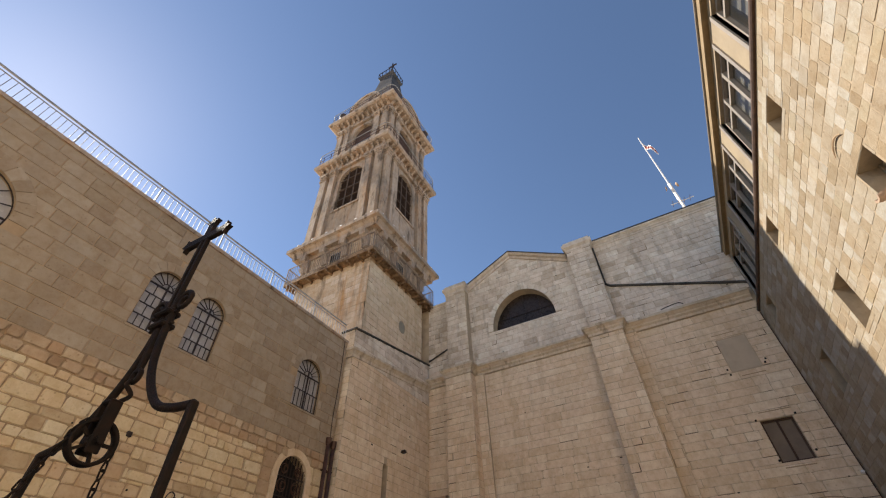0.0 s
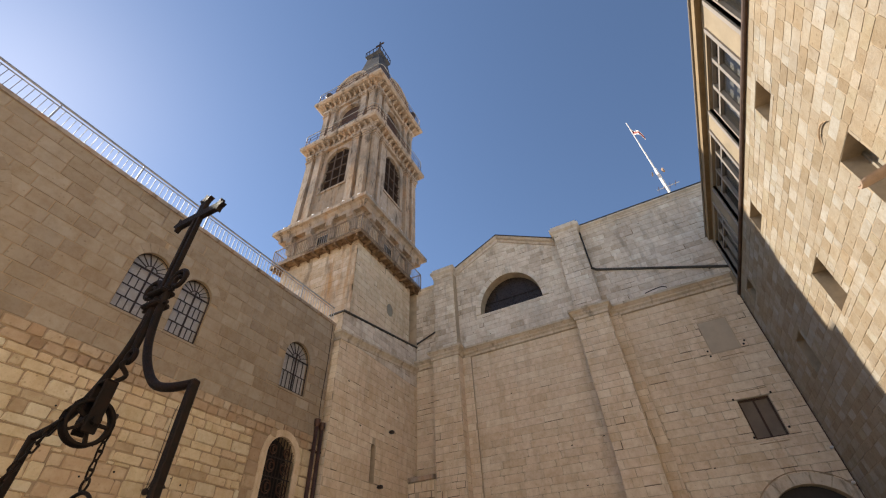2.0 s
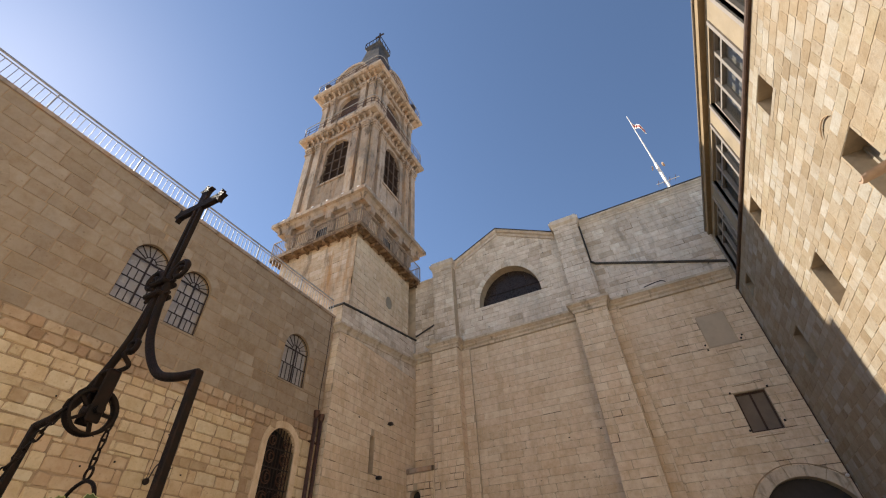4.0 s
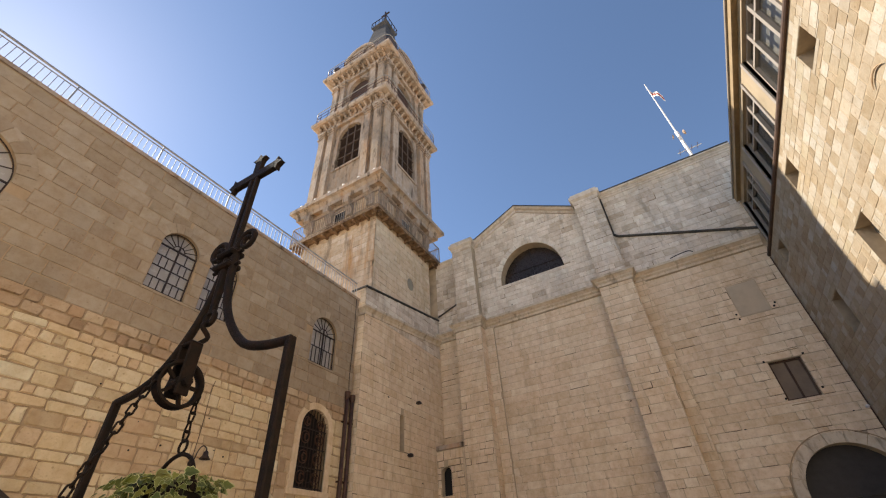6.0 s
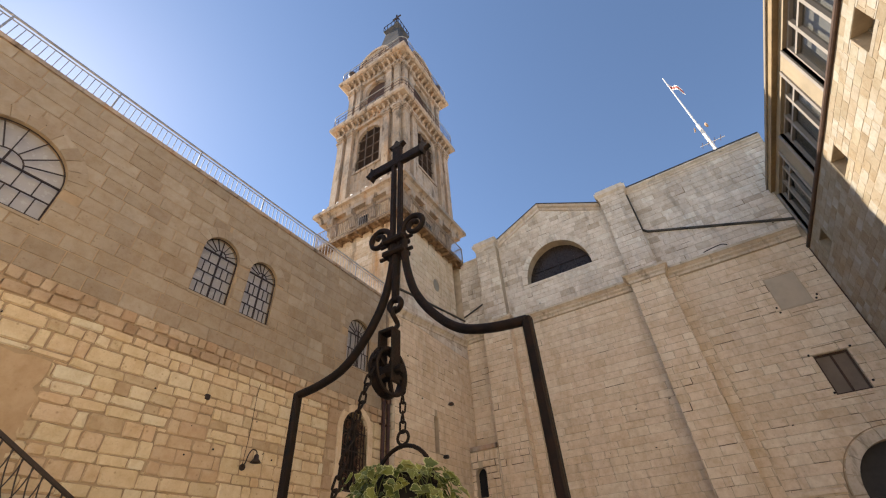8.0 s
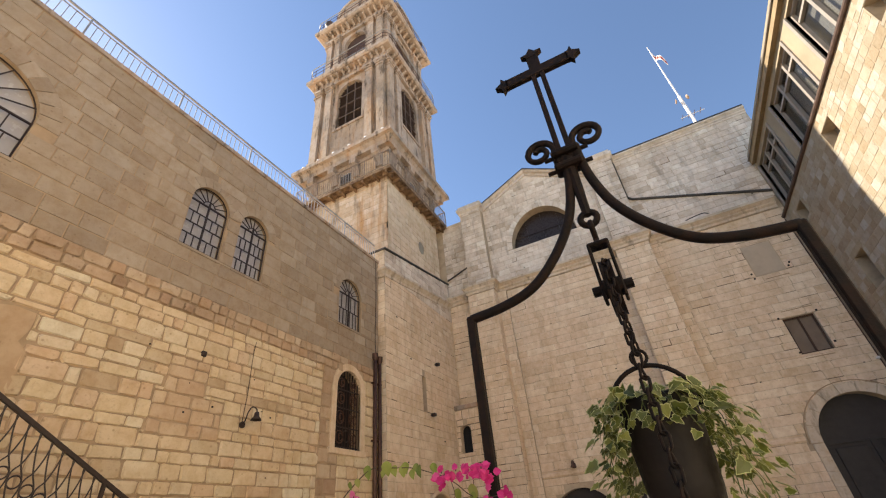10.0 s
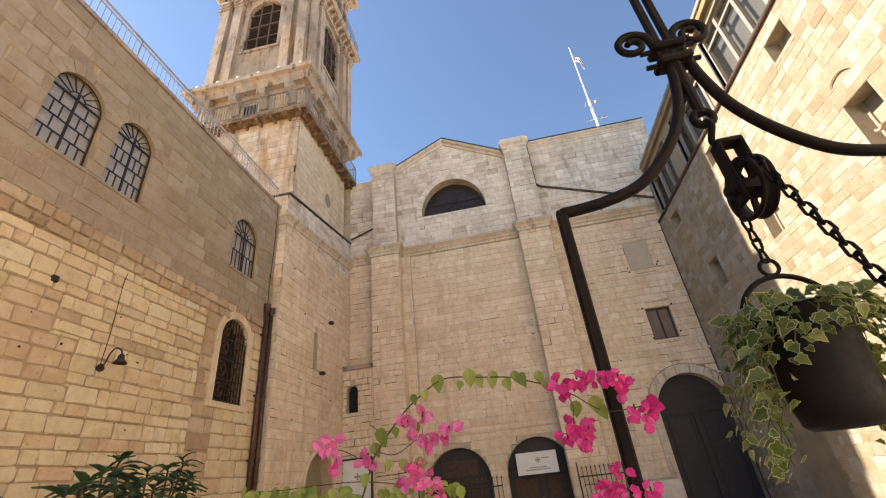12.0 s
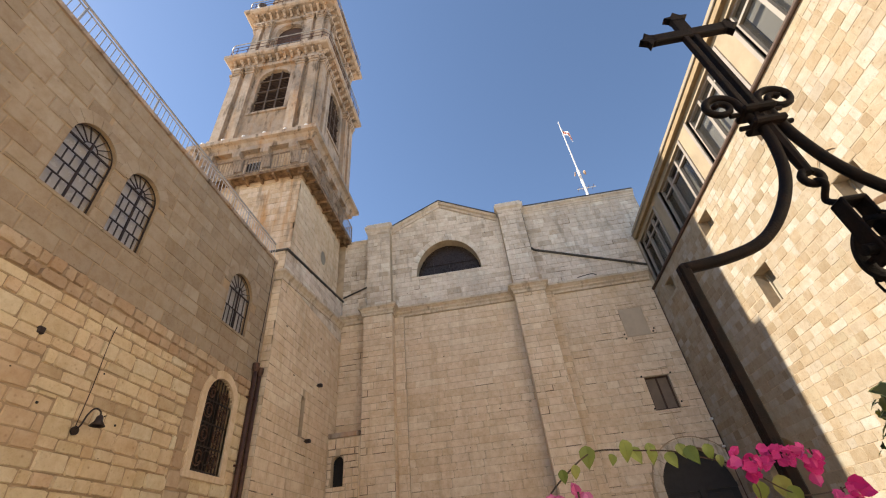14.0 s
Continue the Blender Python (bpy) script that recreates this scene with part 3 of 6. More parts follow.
def roof_rail():
    """Light steel railing along the roof edge."""
    ob = thing("roof_railing", "light grey steel railing along the flat roof edge", "railing", m=FL @ pose(0, 0.06, WTOP + 0.05))
    u0, u1, top = YW, 9.5, 0.6
    bar("top_rail", ob, (u0, 0, top), (u1, 0, top), 0.035, M_GALV)
    bar("mid_rail", ob, (u0, 0, top - 0.1), (u1, 0, top - 0.1), 0.018, M_GALV)
    bar("bottom_rail", ob, (u0, 0, 0.07), (u1, 0, 0.07), 0.022, M_GALV)
    n = int((u1 - u0) / 0.115)
    for i in range(n + 1):
        u = u0 + (u1 - u0) * i / n
        post = i % 16 == 0
        bar("post" if post else "baluster", ob, (u, 0, 0 if post else 0.07), (u, 0, top if post else top - 0.1), 0.03 if post else 0.013, M_GALV)


roof_rail()
roof_west = thing("roof_west", "flat roof behind the west wall", "roof", kind="structure", bm=box(-30, XL - 0.5, YW, 9.6, 8.6, 9.0), mat=M_RENDER)
# solid box; the darkness of the rooms is in its colour
unlit_box_west = thing("unlit_box_west", "near-black box standing for the unlit rooms behind the west windows", "wall", kind="structure", bm=box(-20, XL - 0.52, YW + 0.1, 9.5, 0.05, 8.5), mat=M_DARK)


def grille_window(name, h, label, rows, M, cols=4):
    """Arched window: grey panes behind an iron grille with a fanlight."""
    ob = thing(name, label, "window", "west windows", "structure", m=M)
    part("pane", arch_plate(h, 0.14, 0.01), M_PANE, ob, "dull grey glass")
    w, y = 0.024, 0.07
    c, r, z0, zs, rise = h['c'], h['r'], h['z0'], h['z1'], h['rise']
    bar("sill_bar", ob, (c - r, y, z0 + 0.05), (c + r, y, z0 + 0.05), w, M_IRON_DK)
    bar("transom", ob, (c - r, y, zs), (c + r, y, zs), w * 1.2, M_IRON_DK)
    bar("mullion", ob, (c, y - 0.01, z0), (c, y - 0.01, zs + 0.3 * rise), w * 1.3, M_IRON_DK)
    for s in (-1, 1):
        bar("stile", ob, (c + s * (r - 0.012), y, z0), (c + s * (r - 0.012), y, zs), w, M_IRON_DK)
    zz = [z0 + 0.05 + (zs - z0 - 0.05) * i / rows for i in range(rows + 1)]
    for i in range(1, rows):
        bar("crossbar", ob, (c - r, y, zz[i]), (c + r, y, zz[i]), w * 0.8, M_IRON_DK)
    for i in range(rows):
        k = cols if i % 2 else cols + 2
        for j in range(1, k):
            u = c - r + 2 * r * j / k
            if abs(u - c) > 0.03:
                bar("upright", ob, (u, y, zz[i]), (u, y, zz[i + 1]), w * 0.7, M_IRON_DK)
    ring = [(c + 0.32 * r * math.cos(math.pi * k / 12), y, zs + 0.32 * rise * math.sin(math.pi * k / 12)) for k in range(13)]
    part("fan_ring", tube(bmesh.new(), ring, w * 0.5, 5), M_IRON_DK, ob)
    for k in range(1, 8):
        a = math.pi * k / 8
        bar("fan_spoke", ob, (c + 0.32 * r * math.cos(a), y, zs + 0.32 * rise * math.sin(a)), (c + r * math.cos(a), y, zs + rise * math.sin(a)), w * 0.7, M_IRON_DK)
    out = [(c + (r - 0.01) * math.cos(math.pi * k / 20), y, zs + (rise - 0.01) * math.sin(math.pi * k / 20)) for k in range(21)]
    part("head_bar", tube(bmesh.new(), out, w * 0.5, 5), M_IRON_DK, ob)
    part("window_sill", soft_box(h['a'] - 0.02, h['b'] + 0.02, -0.03, 0.3, z0 - 0.06, z0 - 0.002, 0.008), M_UPPER, ob)
    return ob


grille_window("window_1", A_Z, "wide arched window with iron fanlight grille and grey panes", 2, FL, 6)
grille_window("window_2", A_A, "arched window of a pair with staggered iron grille", 4, FL)
grille_window("window_3", A_B, "narrower arched window of a pair with staggered iron grille", 4, FL)
grille_window("window_4", A_C, "arched upper window with upright iron bars", 2, FL, 5)


def scroll_window():
    """Lower arched window with an ornate scrolled grille in a pale stone frame."""
    h = A_D
    ob = thing("window_5", "dark arched window with scrolled iron grille in pale stone frame", "window", kind="structure", m=FL)
    # flat sheet behind the grille, coloured near-black for the unlit inside
    part("pane", arch_plate(h, 0.3, 0.01), M_DARK, ob, "near-black plate standing for the unlit opening")
    bm = bmesh.new()
    o, i_, n = [], [], 20
    pts = [(h['a'], h['z0'])] + [(h['c'] - h['r'] * math.cos(math.pi * k / n), h['z1'] + h['rise'] * math.sin(math.pi * k / n)) for k in range(n + 1)] + [(h['b'], h['z0'])]
    g = h['ring']
    pto = [(h['a'] - g, h['z0'])] + [(h['c'] - (h['r'] + g) * math.cos(math.pi * k / n), h['z1'] + (h['rise'] + g) * math.sin(math.pi * k / n)) for k in range(n + 1)] + [(h['b'] + g, h['z0'])]
    for a, b in ((pts, -0.045), (pto, -0.045)):
        (i_ if a is pts else o).extend(bm.verts.new((u, b, z)) for u, z in a)
    bi = [bm.verts.new((u, 0.05, z)) for u, z in pts]
    bo = [bm.verts.new((u, 0.01, z)) for u, z in pto]
    for k in range(len(pts) - 1):
        bm.faces.new((i_[k], i_[k + 1], o[k + 1], o[k]))
        bm.faces.new((i_[k], bi[k], bi[k + 1], i_[k + 1]))
        bm.faces.new((o[k], o[k + 1], bo[k + 1], bo[k]))
    bmesh.ops.recalc_face_normals(bm, faces=bm.faces[:])
    part("window_frame", bm, M_CHURCH, ob, "pale dressed stone surround")
    part("window_sill", soft_box(h['a'] - g - 0.03, h['b'] + g + 0.03, -0.07, 0.3, h['z0'] - 0.13, h['z0'], 0.012), M_CHURCH, ob)
    y = 0.06
    for j in range(9):
        u = h['a'] + 2 * h['r'] * (j + 0.5) / 9
        bar("upright", ob, (u, y, h['z0']), (u, y, head(h, u)), 0.022, M_IRON_DK)
    for z in (h['z0'] + 0.06, h['z0'] + 0.5, h['z0'] + 0.95, h['z1']):
        bar("crossbar", ob, (h['a'], y, z), (h['b'], y, z), 0.026, M_IRON_DK)

    def curl(cx, cz, r, s, up):
        p = [(cx + s * r * (1 - t) * math.cos(t * 9), y - 0.02, cz + up * r * (1 - t) * math.sin(t * 9)) for t in [k / 22 for k in range(20)]]
        part("scroll", tube(bmesh.new(), p, 0.013, 5), M_BROWN, ob)
    for s in (-1, 1):
        for z, r in ((h['z0'] + 0.27, 0.17), (h['z0'] + 0.72, 0.18), (h['z0'] + 1.18, 0.17), (h['z1'] + 0.16, 0.13)):
            for up in (-1, 1):
                curl(h['c'] + s * 0.22, z, r, s, up)
    ring = [(h['c'] + 0.13 * math.cos(k * math.pi / 8), y - 0.03, h['z0'] + 0.3 + 0.13 * math.sin(k * math.pi / 8)) for k in range(16)]
    part("ring", tube(bmesh.new(), ring, 0.012, 5, True), M_IRON_DK, ob)


scroll_window()


def downpipe(u, top):
    """Brown rain pipe with a small hopper."""
    ob = thing("downpipe", "brown painted metal rain pipe fixed to the wall", "pipe", "rain pipes", m=FL @ pose(u, -0.09, 0))
    part("pipe", tube(bmesh.new(), [(0, 0, 0), (0, 0, top)], 0.055, 10), M_BROWN, ob, smooth=True)
    part("hopper", lathe(bmesh.new(), [(0.05, top - 0.1), (0.085, top), (0.09, top + 0.12), (0.07, top + 0.12)], 12), M_BROWN, ob)
    for z in (0.9, 2.3, 3.7, 5.2):
        part("bracket", box(-0.075, 0.075, -0.03, 0.12, z, z + 0.04), M_BROWN, ob)


downpipe(9.34, 5.95)
downpipe(9.56, 5.9)


def wall_lamp():
    """Swan-neck lamp with a small bell shade, and its cable."""
    ob = thing("wall_lamp", "black swan-neck wall lamp with bell shade and cable", "lamp", m=FL @ pose(5.2, 0, 3.5) @ Matrix.Scale(0.85, 4))
    part("back_plate", lathe(bmesh.new(), [(0.0, 0), (0.07, 0), (0.07, 0.03), (0.0, 0.03)], 14), M_IRON_DK, ob, m=pose(0, -0.035, 0.05, 90))
    neck = smooth_path([(0, -0.03, 0.06), (0, -0.12, 0.12), (0.02, -0.16, 0.3), (0.06, -0.22, 0.4), (0.12, -0.28, 0.36), (0.13, -0.3, 0.28)], 5)
    part("neck", tube(bmesh.new(), neck, 0.014, 7), M_IRON_DK, ob, smooth=True)
    part("shade", lathe(bmesh.new(), [(0.02, 0.1), (0.05, 0.07), (0.06, 0.0), (0.12, -0.08), (0.115, -0.08), (0.05, 0.0)], 18), M_IRON_DK, ob, "flared black shade", pose(0.13, -0.3, 0.2), True)
    part("cable", tube(bmesh.new(), smooth_path([(0, -0.03, 0.1), (0.02, -0.035, 0.8), (0.0, -0.035, 1.6), (0.03, -0.035, 1.95)], 4), 0.007, 5), M_IRON_DK, ob)


wall_lamp()

# cables pinned along the wall
cable = thing("wall_cable", "thin dark cable dropping from the roof edge", "cable", "wall cables", m=FL)
part("cable_run", tube(bmesh.new(), smooth_path([(9.44, -0.03, 9.4), (9.46, -0.03, 8.0), (9.42, -0.03, 6.6), (9.45, -0.04, 6.05)], 4), 0.01, 5), M_IRON_DK, cable)
rail_pit = random.Random(77)
for i in range(16):
    u, z = rail_pit.uniform(0.0, 7.2), rail_pit.uniform(2.4, 5.1)
    r = rail_pit.uniform(0.008, 0.02)
    # pocks are raised near-black chips; the colour gives a pit's shade
    part("pock_shade", soft_box(u - r, u + r * 0.8, -0.032, 0.01, z - r, z + r * 0.7, r * 0.35), M_DARK, wall_west)

# small put-log holes and iron stubs
for u, z in ((4.15, 4.60), (0.3, 4.35)):
    thing("iron_stub", "short rusted iron stub in the rough wall", "fixture", "iron stubs", m=FL, bm=soft_box(u - 0.05, u + 0.05, -0.05, 0.02, z - 0.05, z + 0.05, 0.012), mat=M_IRON_DK)


def stair():
    """Outside stair against the west wall with a looped iron balustrade."""
    ob = thing("staircase", "outside stone staircase against the courtyard wall", "stairs", kind="structure")
    steps = 13
    for i in range(steps):
        y0 = 4.9 - i * 0.3
        part("step", soft_box(XL + 0.03, -8.2, y0 - 0.3, y0, 0, 0.174 * (i + 1), 0.012), M_CHURCH, ob)
    part("landing", soft_box(XL + 0.03, -8.2, -3.0, 1.0, 0, 2.26, 0.012), M_CHURCH, ob)
    rail = thing("stair_railing", "dark iron stair railing with looped bars", "railing")
    x = -8.28
    z_at = lambda y: 3.42 - 0.58 * (y - 1.2)
    bar("handrail", rail, (x, 1.0, z_at(1.0)), (x, 4.75, z_at(4.75)), 0.045, M_IRON_DK)
    bar("bottom_rail", rail, (x, 1.0, z_at(1.0) - 0.88), (x, 4.75, z_at(4.75) - 0.88), 0.03, M_IRON_DK)
    bar("handrail", rail, (x, -3.0, z_at(1.0)), (x, 1.0, z_at(1.0)), 0.045, M_IRON_DK)
    for i in range(3):
        y = 1.0 + i * 1.87
        bar("post", rail, (x, y, max(0.0, z_at(y) - 1.15)), (x, y, z_at(y)), 0.04, M_IRON_DK)
    bar("post", rail, (x, -3.0, 2.2), (x, -3.0, z_at(1.0)), 0.04, M_IRON_DK)
    for i in range(26):
        y = 1.06 + i * 0.14
        c = z_at(y + 0.07)
        ring = [(x, y + 0.07 + 0.062 * math.sin(a), c - 0.56 + 0.062 * math.cos(a)) for a in [math.pi * k / 8 for k in range(16)]]
        part("ring", tube(bmesh.new(), ring, 0.009, 5, True), M_IRON_DK, rail)
        for sgn in (-1, 1):
            # bars that cross above each ring and bow together below it
            p = [(x + 0.008 * sgn, y + 0.07 + sgn * w, z_at(y + 0.07 + sgn * w) - d) for w, d in ((0.075, 0.03), (0.05, 0.2), (0.0, 0.38), (-0.055, 0.48), (-0.07, 0.56), (-0.045, 0.68), (0.02, 0.86))]
            part("stave", tube(bmesh.new(), smooth_path(p, 3), 0.0085, 5), M_IRON_DK, rail)


stair()

# ---- church front (north) ----
A_LUN = arch(-4.04, 1.4, 11.5, 11.52, 0.24, 1.68)
A_D1 = arch(-4.98, 1.02, 0.02, 1.38, 0.0, 1.0)
A_D2 = arch(-2.42, 1.02, 0.02, 1.44, 0.0, 1.0)
A_D3 = arch(2.62, 1.08, 0.02, 2.68, 0.26)
R_WIN = rect(2.13, 2.93, 4.92, 6.02)
BHOLES = [A_LUN, A_D1, A_D2, A_D3, R_WIN]


def church_top(u):
    if u < -7.6:
        return 13.9
    if u < -6.5:
        return 14.1
    if u < -4.16:
        return 14.35 + (u + 6.5) / 2.34 * 1.15
    if u < -1.6:
        return 15.5 - (u + 4.16) / 2.56 * 1.4
    return 14.1


wall_north = thing("wall_north", "tall pale limestone church wall with pilasters and a low gable", "wall", kind="structure", m=FB,
                   bm=panel(bmesh.new(), -10.5, 4.62, 0, church_top, BHOLES, 0.6, (-7.6, -6.5, -4.16, -1.6)), mat=M_MORTAR_LT)
RPAN = rect(2.1, 2.95, 7.5, 8.62)
near_n = lambda u, z: -6.2 < u < 3.4 and 3.0 < z < 6.2
A_D3_CLEAR = arch(2.62, 1.08, 0.02, 2.68, 0.36)
masonry(wall_north, -8.7, 4.6, 0, 9.65, (0.2, 0.27), (0.35, 1.1), [A_LUN, A_D1, A_D2, A_D3_CLEAR, R_WIN, RPAN], M_CHURCH, 21, 0.011, 0.003, 0.004, 0.006, near=near_n, limit=300, name="ashlar",
        erode=lambda u, z: 0.2 if u > 0 else (0.3 if u < -6.4 else (0.05 if z > 3.2 else 0.1)))
masonry(wall_north, -8.7, 4.6, 10.15, 15.5, (0.2, 0.27), (0.28, 0.62), BHOLES, M_PALE, 22, 0.011, 0.0025, 0.006, 0.008, top=church_top, name="upper_ashlar", erode=lambda u, z: 0.3 if u < -6.4 else 0.06)
voussoirs(wall_north, A_LUN, M_PALE, 0.03, 15)
voussoirs(wall_north, A_D3, M_CTRIM, 0.03, 9)
part("arch_groove", tube(bmesh.new(), [(A_D3['c'] - 1.38 * math.cos(math.pi * k / 24), -0.004, A_D3['z1'] + 1.38 * math.sin(math.pi * k / 24)) for k in range(25)], 0.016, 5), M_MORTAR_DK, wall_north)
for sgn in (-1, 1):
    for k in range(8):
        u = A_D3['c'] + sgn * 1.21
        part("jamb_stone", soft_box(u - 0.125, u + 0.125, -0.05, 0.01, 0.03 + k * 0.33, 0.03 + (k + 1) * 0.33 - 0.008, 0.008), M_CTRIM, wall_north)
part("infill_panel", soft_box(2.12, 2.93, -0.006, 0.02, 7.52, 8.6, 0.006), M_PANEL, wall_north, "smooth cement infill of a blocked window")
for a, b, z in ((2.05, 2.75, 8.78), (2.3, 2.95, 7.34), (2.2, 3.0, 6.22), (2.15, 2.85, 4.78)):
    part("lintel_joint", box(a, b, -0.014, 0.01, z, z + 0.025), M_MORTAR_DK, wall_north)
for u, z in ((2.02, 7.62), (2.04, 7.45), (3.04, 7.6), (3.1, 7.7), (2.05, 6.05), (3.02, 6.06), (3.0, 5.1), (2.1, 4.98)):
    part("iron_pin", soft_box(u - 0.025, u + 0.025, -0.05, 0.01, z - 0.025, z + 0.025, 0.008), M_IRON_DK, wall_north)


def moulding(parent, prof, u0, u1, mat=M_CTRIM, name="cornice"):
    return part(name, prism(bmesh.new(), prof, u0, u1), mat, parent)


def cornice_prof(z, p, h):
    """A simple classical cornice, bottom z, projection p, height h, set against y=0."""
    return [(0.01, z), (-0.25 * p, z), (-0.25 * p, z + 0.22 * h), (-0.5 * p, z + 0.36 * h), (-0.5 * p, z + 0.48 * h), (-0.85 * p, z + 0.66 * h), (-p, z + 0.7 * h), (-p, z + 0.92 * h), (-0.6 * p, z + h), (0.01, z + 1.06 * h)]


CZ, CH = 9.68, 0.42
moulding(wall_north, cornice_prof(CZ, 0.26, CH), -8.69, 3.7)
moulding(wall_north, cornice_prof(14.0, 0.16, 0.32), -0.4, 4.62, M_PALE)
moulding(wall_north, [(-0.12, 14.35), (-0.12, 14.4), (0.6, 14.42), (0.6, 14.37)], -0.36, 4.62, M_LEAD, "lead_cap")
moulding(wall_north, cornice_prof(13.65, 0.12, 0.28), -8.69, -7.6, M_PALE)
moulding(wall_north, [(0.01, 2.78), (-0.05, 2.78), (-0.05, 2.86), (0.01, 2.9)], -6.1, 1.2, M_CHURCH, "string_course")
# raking copings of the gable
for (ua, za), (ub, zb) in (((-6.5, 14.35), (-4.16, 15.5)), ((-4.16, 15.5), (-1.6, 14.1))):
    bm = bmesh.new()
    pr = [(0.05, -0.3), (-0.06, -0.3), (-0.06, -0.16), (-0.14, -0.1), (-0.17, 0.02), (0.6, 0.06)]
    a = [bm.verts.new((ua, y, za + z)) for y, z in pr]
    b = [bm.verts.new((ub, y, zb + z)) for y, z in pr]
    for i in range(len(pr)):
        j = (i + 1) % len(pr)
        bm.faces.new((a[i], a[j], b[j], b[i]))
    bm.faces.new(a)
    bm.faces.new(b)
    bmesh.ops.recalc_face_normals(bm, faces=bm.faces[:])
    part("raking_coping", bm, M_PALE, wall_north, "weathered sloping coping")
    bm = bmesh.new()
    pr = [(-0.19, 0.024), (-0.19, 0.075), (0.62, 0.12), (0.62, 0.065)]
    a = [bm.verts.new((ua, y, za + z)) for y, z in pr]
    b = [bm.verts.new((ub, y, zb + z)) for y, z in pr]
    for i in range(4):
        bm.faces.new((a[i], a[(i + 1) % 4], b[(i + 1) % 4], b[i]))
    bm.faces.new(a)
    bm.faces.new(b)
    bmesh.ops.recalc_face_normals(bm, faces=bm.faces[:])
    part("lead_cap", bm, M_LEAD, wall_north, "dark lead capping")


def pilaster(u0, u1, side, d=0.52):
    """Two-stage pilaster with moulded caps and a shallower strip beside it."""
    ob = part("pilaster", box(u0, u1, -d, 0.0, 0, CZ), M_MORTAR_LT, wall_north)
    fm = pose(0, -d - 0.004, 0)
    face = part("pilaster_face", box(u0 + 0.001, u1 - 0.001, 0, 0.02, 0.01, CZ - 0.01), M_MORTAR_LT, wall_north, "", fm)
    masonry(face, u0, u1, 0.02, CZ - 0.02, (0.2, 0.27), (0.35, 0.8), [], M_CHURCH, int(u0 * 10) + 90, 0.011, 0.004, 0.006, 0.006, name="ashlar", erode=0.42 if u0 < -5 else 0.14)
    for s, ue in ((-1, u0), (1, u1)):
        sm = pose(ue + 0.004 * s, -d / 2, 0, 0, 0, 90 * s)
        sf = part("pilaster_side", box(-d / 2 + 0.001, d / 2 - 0.001, 0.001, 0.01, 0.02, CZ - 0.02), M_MORTAR_LT, wall_north, "", sm)
        masonry(sf, -d / 2 + 0.002, d / 2 - 0.002, 0.02, CZ - 0.02, (0.2, 0.27), (0.3, 0.6), [], M_CHURCH, int(ue * 10) + 70, 0.008, 0.004, 0.006, 0.003, name="ashlar")
    a, b = (u1, u1 + 0.38) if side > 0 else (u0 - 0.38, u0)
    st = part("strip", box(a, b, -0.1, 0.0, 0.01, CZ), M_MORTAR_LT, wall_north)
    sf = part("strip_face", box(a + 0.001, b - 0.001, 0, 0.01, 0.02, CZ - 0.01), M_MORTAR_LT, wall_north, "", pose(0, -0.104, 0))
    masonry(sf, a, b, 0.02, CZ - 0.02, (0.2, 0.27), (0.3, 0.6), [], M_CHURCH, int(u0 * 10) + 50, 0.009, 0.004, 0.006, 0.003, name="ashlar")
    # cap that wraps the pilaster
    bm = bmesh.new()
    c, hw = (u0 + u1) / 2, (u1 - u0) / 2
    prof = cornice_prof(CZ, 0.2, CH)
    rings = []
    for y, z in prof[1:-1]:
        e = -y
        rings.append([bm.verts.new(p) for p in ((c - hw - e, 0.02, z), (c - hw - e, -d - e, z), (c + hw + e, -d - e, z), (c + hw + e, 0.02, z))])
    for p, q in zip(rings, rings[1:]):
        for i in range(3):
            bm.faces.new((p[i], p[i + 1], q[i + 1], q[i]))
    bm.faces.new(rings[0][::-1])
    bm.faces.new(rings[-1])
    bmesh.ops.recalc_face_normals(bm, faces=bm.faces[:])
    part("cap", bm, M_CTRIM, wall_north, "moulded stone cap")
    # upper stage
    a, b = u0 + 0.06, u1 - 0.06
    up = part("upper_pilaster", box(a, b, -0.36, 0.0, CZ + CH, 14.15), M_MORTAR_LT, wall_north)
    fu = part("upper_face", box(a + 0.001, b - 0.001, 0, 0.01, CZ + CH + 0.01, 14.1), M_MORTAR_LT, wall_north, "", pose(0, -0.364, 0))
    masonry(fu, a, b, CZ + CH + 0.02, 14.1, (0.2, 0.27), (0.35, 0.7), [], M_PALE, int(u0 * 10) + 30, 0.011, 0.004, 0.008, 0.006, name="ashlar", erode=0.12)
    bm = bmesh.new()
    c, hw = (a + b) / 2, (b - a) / 2
    rings = []
    for e, z in ((0.0, 14.0), (0.03, 14.02), (0.03, 14.12), (0.1, 14.2), (0.12, 14.22), (0.12, 14.36), (0.05, 14.42), (0.05, 14.5)):
        rings.append([bm.verts.new(p) for p in ((c - hw - e, 0.3, z), (c - hw - e, -0.36 - e, z), (c + hw + e, -0.36 - e, z), (c + hw + e, 0.3, z))])
    for p, q in zip(rings, rings[1:]):
        for i in range(4):
            bm.faces.new((p[i], p[(i + 1) % 4], q[(i + 1) % 4], q[i]))
    bm.faces.new(rings[0][::-1])
    bm.faces.new(rings[-1])
    bmesh.ops.recalc_face_normals(bm, faces=bm.faces[:])
    part("upper_cap", bm, M_PALE, wall_north, "weathered cap stone")


pilaster(-7.6, -6.45, 1)
pilaster(-1.58, -0.42, 1)

